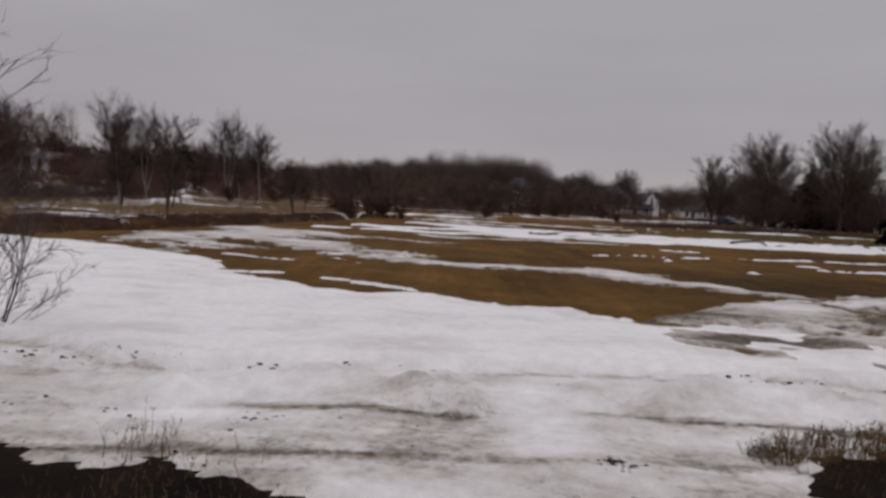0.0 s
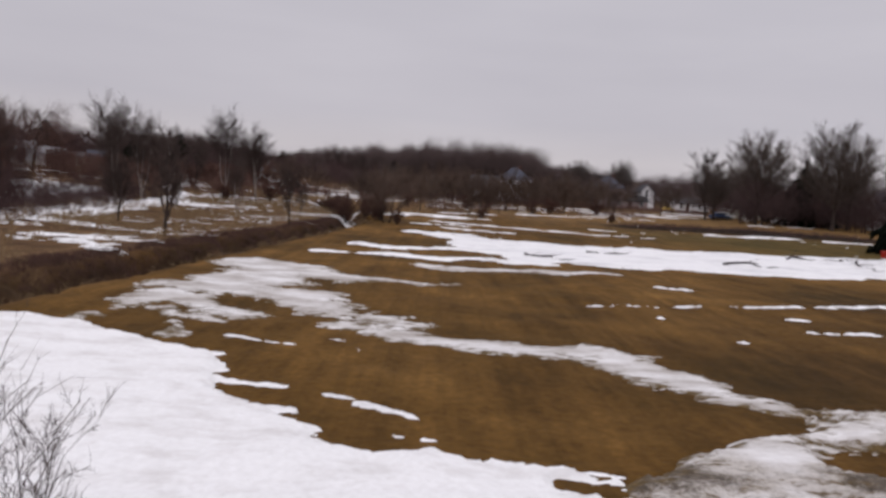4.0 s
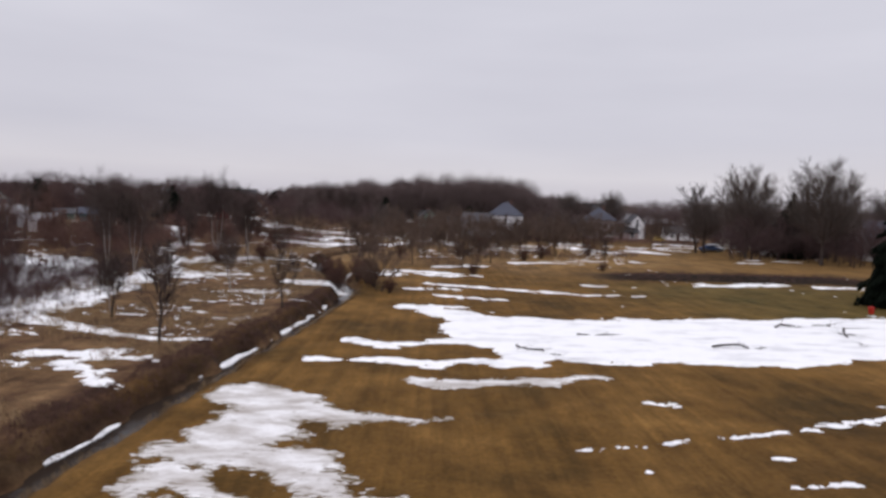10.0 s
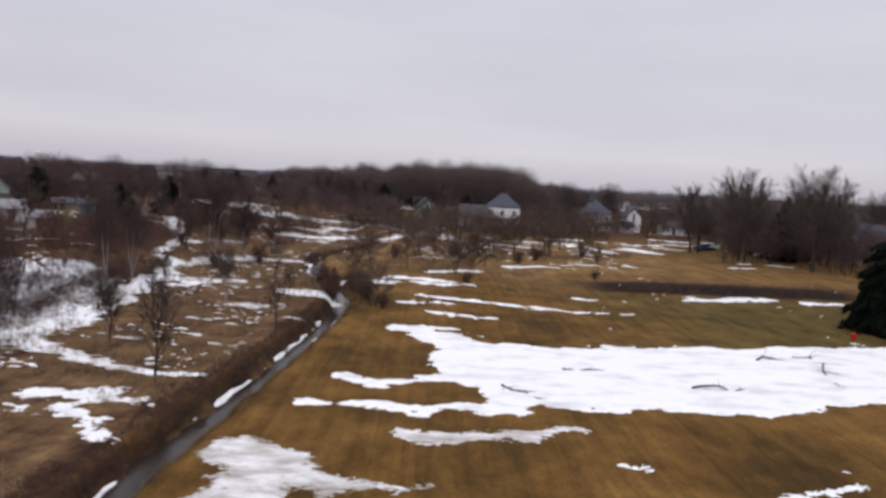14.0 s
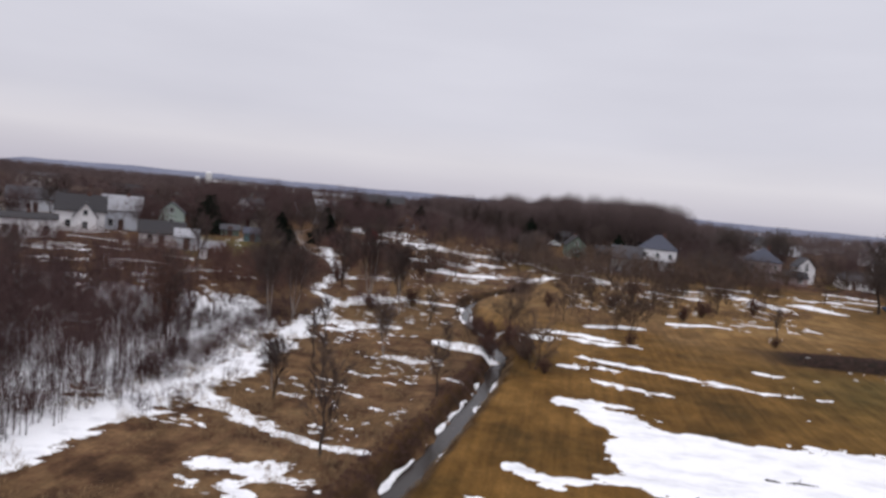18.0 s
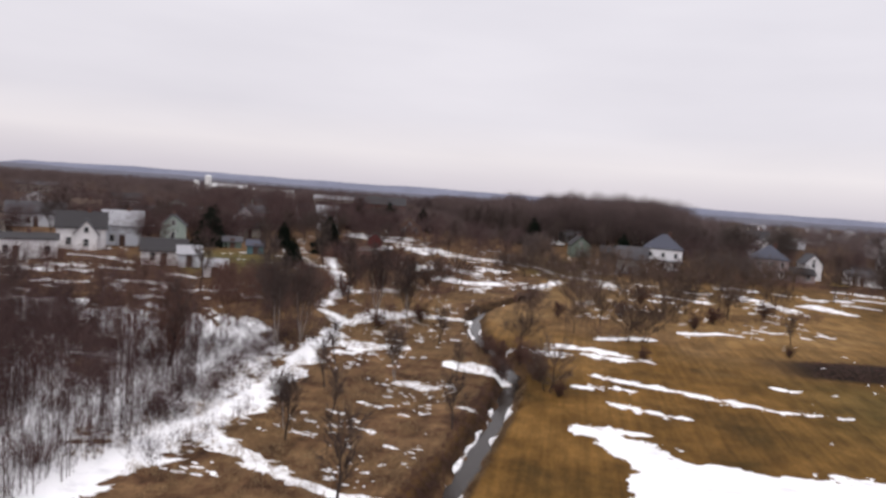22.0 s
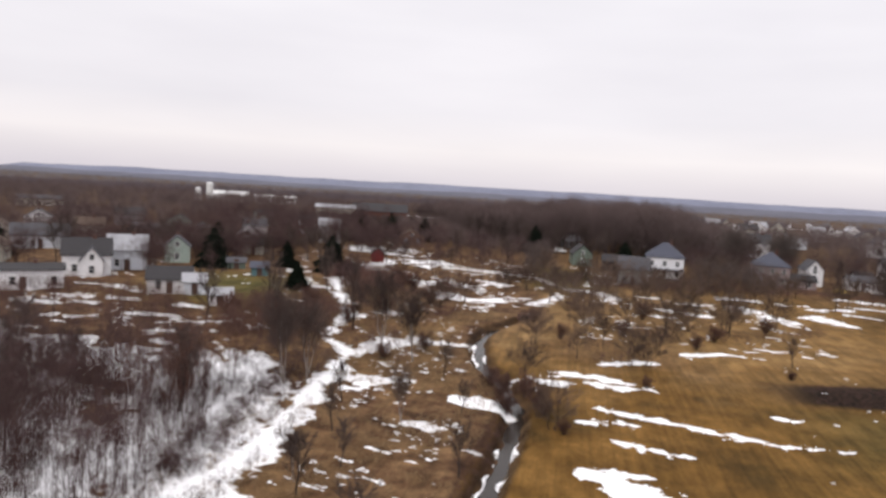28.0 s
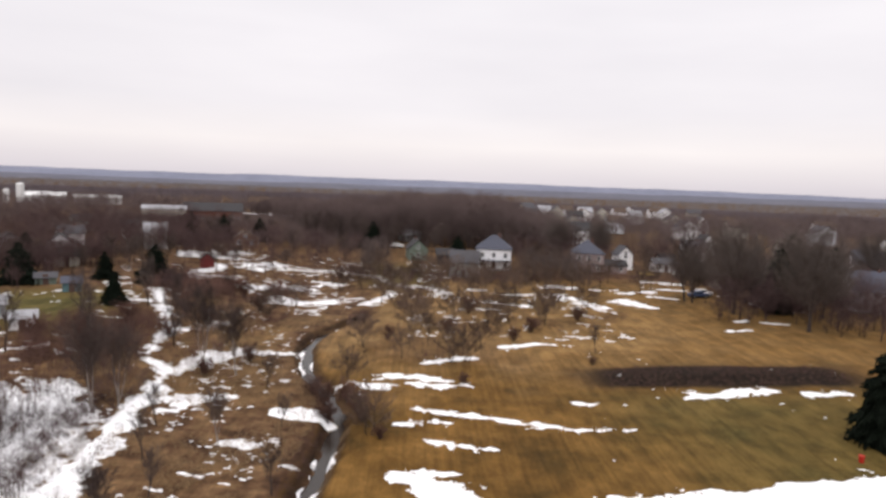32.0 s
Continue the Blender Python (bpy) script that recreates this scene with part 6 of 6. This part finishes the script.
house(-178, 404, 24, 8, 3.0, 4.4, TRIM, TRIM, "very long low white farm building", "x", 26, chimney=False, door=False, windows=False, name="farm_building", group="far farm", foot=0.4)


def silo(x, y, r, h, label):
    z = gz(x, y)
    ob = thing("silo", (x, y, z), label, "silo", "far farm")
    bm = bmesh.new()
    bmesh.ops.create_cone(bm, cap_ends=True, segments=20, radius1=r, radius2=r, depth=h, matrix=Matrix.Translation((0, 0, h / 2)))
    part("wall", bm, TRIM, ob)
    bm = bmesh.new()
    bmesh.ops.create_uvsphere(bm, u_segments=20, v_segments=8, radius=r, matrix=Matrix.Translation((0, 0, h)) @ Matrix.Diagonal((1, 1, 0.55, 1)))
    part("dome", bm, TRIM, ob, "white domed top")


silo(-209.9, 384, 1.9, 9.6, "tall white silo at a far farm")
silo(-215.5, 381, 1.5, 6.5, "short white silo at a far farm")


def car(x, y, turn, colour, label, size=1.0, name="car"):
    ob = thing(name, (x, y, gz(x, y)), label, name, "parked vehicles", turn)
    bm = boxes((-2.1, 2.1, -0.85, 0.85, 0.35, 0.95), bevel=0.14)
    part("body", bm, colour, ob)
    cab = boxes((-1.3, 0.9, -0.74, 0.74, 0.9, 1.5), bevel=0.2)
    part("cabin", cab, colour, ob)
    part("side_window", boxes((-1.0, 0.6, -0.76, -0.70, 1.02, 1.38), bevel=0.03), GLASS_DARK, ob)
    part("side_window", boxes((-1.0, 0.6, 0.70, 0.76, 1.02, 1.38), bevel=0.03), GLASS_DARK, ob)
    part("windscreen", boxes((0.78, 0.93, -0.6, 0.6, 1.02, 1.38), bevel=0.03), GLASS_DARK, ob)
    part("headlight", boxes((2.06, 2.13, -0.75, -0.5, 0.62, 0.8)), TRIM, ob)
    part("headlight", boxes((2.06, 2.13, 0.5, 0.75, 0.62, 0.8)), TRIM, ob)
    for wx_ in (-1.3, 1.3):
        for wy_ in (-0.82, 0.82):
            bm = bmesh.new()
            bmesh.ops.create_cone(bm, cap_ends=True, segments=14, radius1=0.33, radius2=0.33, depth=0.22, matrix=Matrix.Translation((wx_, wy_, 0.33)) @ pose(0, 0, 0, 90))
            wheel = part("wheel", bm, RUBBER, ob)
            bm = bmesh.new()
            bmesh.ops.create_cone(bm, cap_ends=True, segments=12, radius1=0.2, radius2=0.2, depth=0.25, matrix=Matrix.Translation((wx_, wy_, 0.33)) @ pose(0, 0, 0, 90))
            part("rim", bm, STEEL, wheel)
    ob.scale = (size, size, size)
    return ob


CAR_WHITE, CAR_BLUE, CAR_RED, CAR_YELLOW = paint("white_car_paint", (0.7, 0.7, 0.7), 0.3, 0.95), paint("blue_car_paint", (0.05, 0.08, 0.17), 0.3, 0.9), paint("red_car_paint", (0.40, 0.03, 0.02), 0.3, 0.9), paint("yellow_car_paint", (0.55, 0.38, 0.10), 0.4, 0.9)
car(-5.7, 246, 20, CAR_WHITE, "white car parked on the drive", 1.1)
car(70.0, 168.5, 10, CAR_BLUE, "blue car parked beside bare trees", 1.15)
car(72.0, 171.0, 0, CAR_WHITE, "white car parked behind a blue one", 1.2)
car(80.0, 157.5, -8, CAR_WHITE, "white car parked under tall bare trees", 1.1)
car(67.9, 201, 5, CAR_YELLOW, "yellow car parked before low outbuildings", 0.9)
car(78.5, 204, 0, CAR_WHITE, "white car parked beside a garage", 1.0)

snow_patch([(-92, 352, -52, 346, 4.5, 3.5)], "strip of snow along a far field", step=1.5, rag=1.5, size=6, thick=0.3, seed=301)


def fallen_branch(x, y, length, turn, seed, label):
    r = random.Random(seed)
    V, F = [], []
    pts = tube(V, F, (0, 0, 0.1), (length, 0, 0.1), 0.10, 0.04, 5, length * 0.06, r, 6)
    for p in pts[1:]:
        for _ in range(3):
            d = Vector((r.uniform(0.2, 1), r.uniform(-1, 1), r.uniform(-0.02, 0.25))).normalized()
            spike(V, F, p, p + d * length * r.uniform(0.15, 0.35), 0.03)
    ob = new("fallen_branch", mesh_of("fallen_branch", V, F, BARK))
    ob.matrix_basis = pose(x, y, gz(x, y) + 0.06, 0, 0, turn)
    return tagged(ob, label, "branch", "fallen branches")


fallen_branch(31.6, 57.0, 6.0, 20, 1, "dark bare branch fallen on the snow")
fallen_branch(37.4, 59.2, 9.5, -106, 2, "long dark bare branch fallen on the snow")
fallen_branch(13.4, 50.4, 2.8, 6, 3, "dark bare branch fallen on the snow")
fallen_branch(22.2, 46.9, 3.6, 2, 5, "dark bare branch fallen on the snow")
fallen_branch(8.2, 45.2, 3.4, -52, 4, "thin bare branch fallen on the snow")

# white board fence by the tall trees
fence = thing("fence", (83.2, 158, gz(83.2, 158)), "low white board fence beside tall trees", "fence")
for i in range(9):
    part("post", boxes((-4.1 + i, -3.96 + i, -0.07, 0.07, -0.3, 1.2)), TRIM, fence)
for z in (0.25, 0.6, 0.95):
    part("rail", boxes((-4.1, 4.1, -0.1, -0.06, z, z + 0.16)), TRIM, fence)

# red bin under the evergreen
bin_ = thing("bin", (47.4, 69.0, gz(47.4, 69)), "small red plastic bin under an evergreen", "bin")
bm = bmesh.new()
bmesh.ops.create_cone(bm, cap_ends=True, segments=14, radius1=0.24, radius2=0.31, depth=0.68, matrix=Matrix.Translation((0, 0, 0.32)))
part("body", bm, CAR_RED, bin_)
bm = bmesh.new()
bmesh.ops.create_cone(bm, cap_ends=True, segments=14, radius1=0.34, radius2=0.27, depth=0.09, matrix=Matrix.Translation((0, 0, 0.70)))
part("lid", bm, CAR_RED, bin_)

# culvert where the stream comes out
culvert = thing("culvert", (-9.6, 130.4, gz(-9.6, 133.0) - 0.75), "dark culvert mouth at the head of the stream", "culvert", turn=-20)
bm = bmesh.new()
bmesh.ops.create_cone(bm, cap_ends=False, segments=18, radius1=0.95, radius2=0.95, depth=3.0, matrix=Matrix.Translation((0, 1.4, 0.45)) @ pose(0, 0, 0, 90))
part("pipe", bm, DARK_WALL, culvert)
# black disc set in the pipe as painted shade, no soil there
bm = bmesh.new()
bmesh.ops.create_circle(bm, cap_ends=True, segments=18, radius=0.94, matrix=Matrix.Translation((0, 0.4, 0.45)) @ pose(0, 0, 0, 90))
part("mouth_shade", bm, SOIL, culvert)
part("headwall", boxes((-1.5, -0.96, -0.2, 0.1, -0.4, 1.4), (0.96, 1.5, -0.2, 0.1, -0.4, 1.4), (-0.96, 0.96, -0.2, 0.1, 1.35, 1.55), bevel=0.03), BRICK, culvert)


# overhead wires across the start
def wire(y, z, dz, label):
    V, F = [], []
    for i in range(61):
        a = -60 + 2 * i
        za = z + dz * a / 60 + 0.0002 * a * a
        V += [(a, y + 0.0045 * math.cos(k * 1.2566), za + 0.0045 * math.sin(k * 1.2566)) for k in range(5)]
        if i:
            F += [(5 * i - 5 + k, 5 * i - 5 + (k + 1) % 5, 5 * i + (k + 1) % 5, 5 * i + k) for k in range(5)]
    tagged(new("overhead_wire", mesh_of("overhead_wire", V, F, CABLE)), label, "wire", "overhead wires")


wire(3.2, 6.0, 1.8, "thin black overhead wire, the lower one")
wire(3.3, 6.68, 1.8, "thin black overhead wire, the upper one")

# ---- beside the start ----
rng = random.Random(77)
V, F = [], []
ico = bmesh.new()
bmesh.ops.create_icosphere(ico, subdivisions=1, radius=1.0)
ico.verts.ensure_lookup_table()
ICO_V, ICO_F = [v.co.copy() for v in ico.verts], [[v.index for v in f.verts] for f in ico.faces]
ico.free()
for i in range(760):
    x, y = rng.uniform(-1.5, 7.5), rng.choice([rng.gauss(2.4, 0.3), rng.gauss(3.08, 0.08), rng.gauss(4.02, 0.06)])
    r = 0.003 + 0.012 * rng.random() ** 3 * (1 + y * 0.1)
    if i < 90:
        x, y, r = rng.gauss(3.62, 0.11), rng.gauss(2.36, 0.05), rng.uniform(0.008, 0.026)
    elif i < 120:
        x, y, r = rng.gauss(1.4, 0.2), rng.gauss(2.92, 0.05), rng.uniform(0.008, 0.024)
    z = gz(x, y) + 0.108 + float(ruts(np.array([x]), np.array([y]))[0])
    z = max(z, gz(x, y) + 0.02)
    b = len(V)
    for c in ICO_V:
        q = r * rng.uniform(0.6, 1.3)
        V.append((x + c.x * q * 1.5, y + c.y * q, z + c.z * q * 0.7))
    F += [tuple(b + k for k in f) for f in ICO_F]
tagged(new("dirt_clods", mesh_of("dirt_clods", V, F, SOIL)), "dark dirt clods scattered on the snow bank", "dirt", kind="stuff")


def tuft(x, y, count, h, spread, label, seed, material=STRAW):
    r = random.Random(seed)
    V, F = [], []
    for _ in range(count):
        a, q = r.uniform(0, 2 * math.pi), spread * math.sqrt(r.random())
        p = Vector((q * math.cos(a), q * math.sin(a), -0.05))
        d = Vector((r.gauss(0, 0.28), r.gauss(0, 0.28), 1)).normalized()
        e = p + d * h * r.uniform(0.4, 1.1)
        spike(V, F, p, e, 0.004)
        for _ in range(2):
            s = p.lerp(e, r.uniform(0.5, 0.95))
            spike(V, F, s, s + turned(d, 40, r) * h * 0.18, 0.0025)
    ob = new("weed_tuft", mesh_of("weed_tuft", V, F, material))
    ob.matrix_basis = pose(x, y, gz(x, y) + 0.02)
    return tagged(ob, label, "weeds", "dry weeds")


tuft(0.85, 2.35, 30, 0.30, 0.22, "few dry brown weed stalks poking through snow", 1)
tuft(1.3, 2.2, 14, 0.2, 0.3, "few dry brown weed stalks poking through snow", 2)
for k, (tx_, ty_, sp_) in enumerate([(4.62, 2.68, 0.13), (4.9, 2.84, 0.17), (5.25, 2.98, 0.2), (5.65, 3.08, 0.2)]):
    tuft(tx_, ty_, 420, 0.15, sp_ * 1.25, "matted brown grass tuft at the edge of the snow", 30 + k, STRAW if k % 2 else STRAW_DARK)
tuft(5.9, 3.1, 260, 0.2, 0.2, "dry grass at the snow's edge", 5)
near_bush = make_tree("bush", "bare thin-twigged bush growing out of the snow", "shrub", BARK, TWIG, "shrubs", seed=21, h=2.1, stems=6, trunk=0.15, limbs=6, subs=4, twigs=4, lets=2, spread=40, rad=0.015, twig_r=0.0035, fan=30)
plant(near_bush, -1.7, 4.8, 0.85, 30, True)
for k, (tx_, ty_, n_) in enumerate([(0.85, 1.9, 60), (1.2, 1.85, 160), (1.7, 1.7, 90), (4.95, 2.45, 70), (5.5, 2.7, 70)]):
    tuft(tx_, ty_, n_, 0.09, 0.4, "matted dead grass on black soil", 40 + k, STRAW_DARK)
sapling = make_tree("sapling", "thin bare sapling leaning over the snow bank", "tree", BARK, TWIG, "shrubs", seed=23, h=3.5, stems=3, trunk=0.35, limbs=6, subs=4, twigs=3, lets=2, spread=30, rad=0.018, twig_r=0.0035, fan=12, up=0.15)
plant(sapling, -0.62, 2.8, 0.86, 200, True)
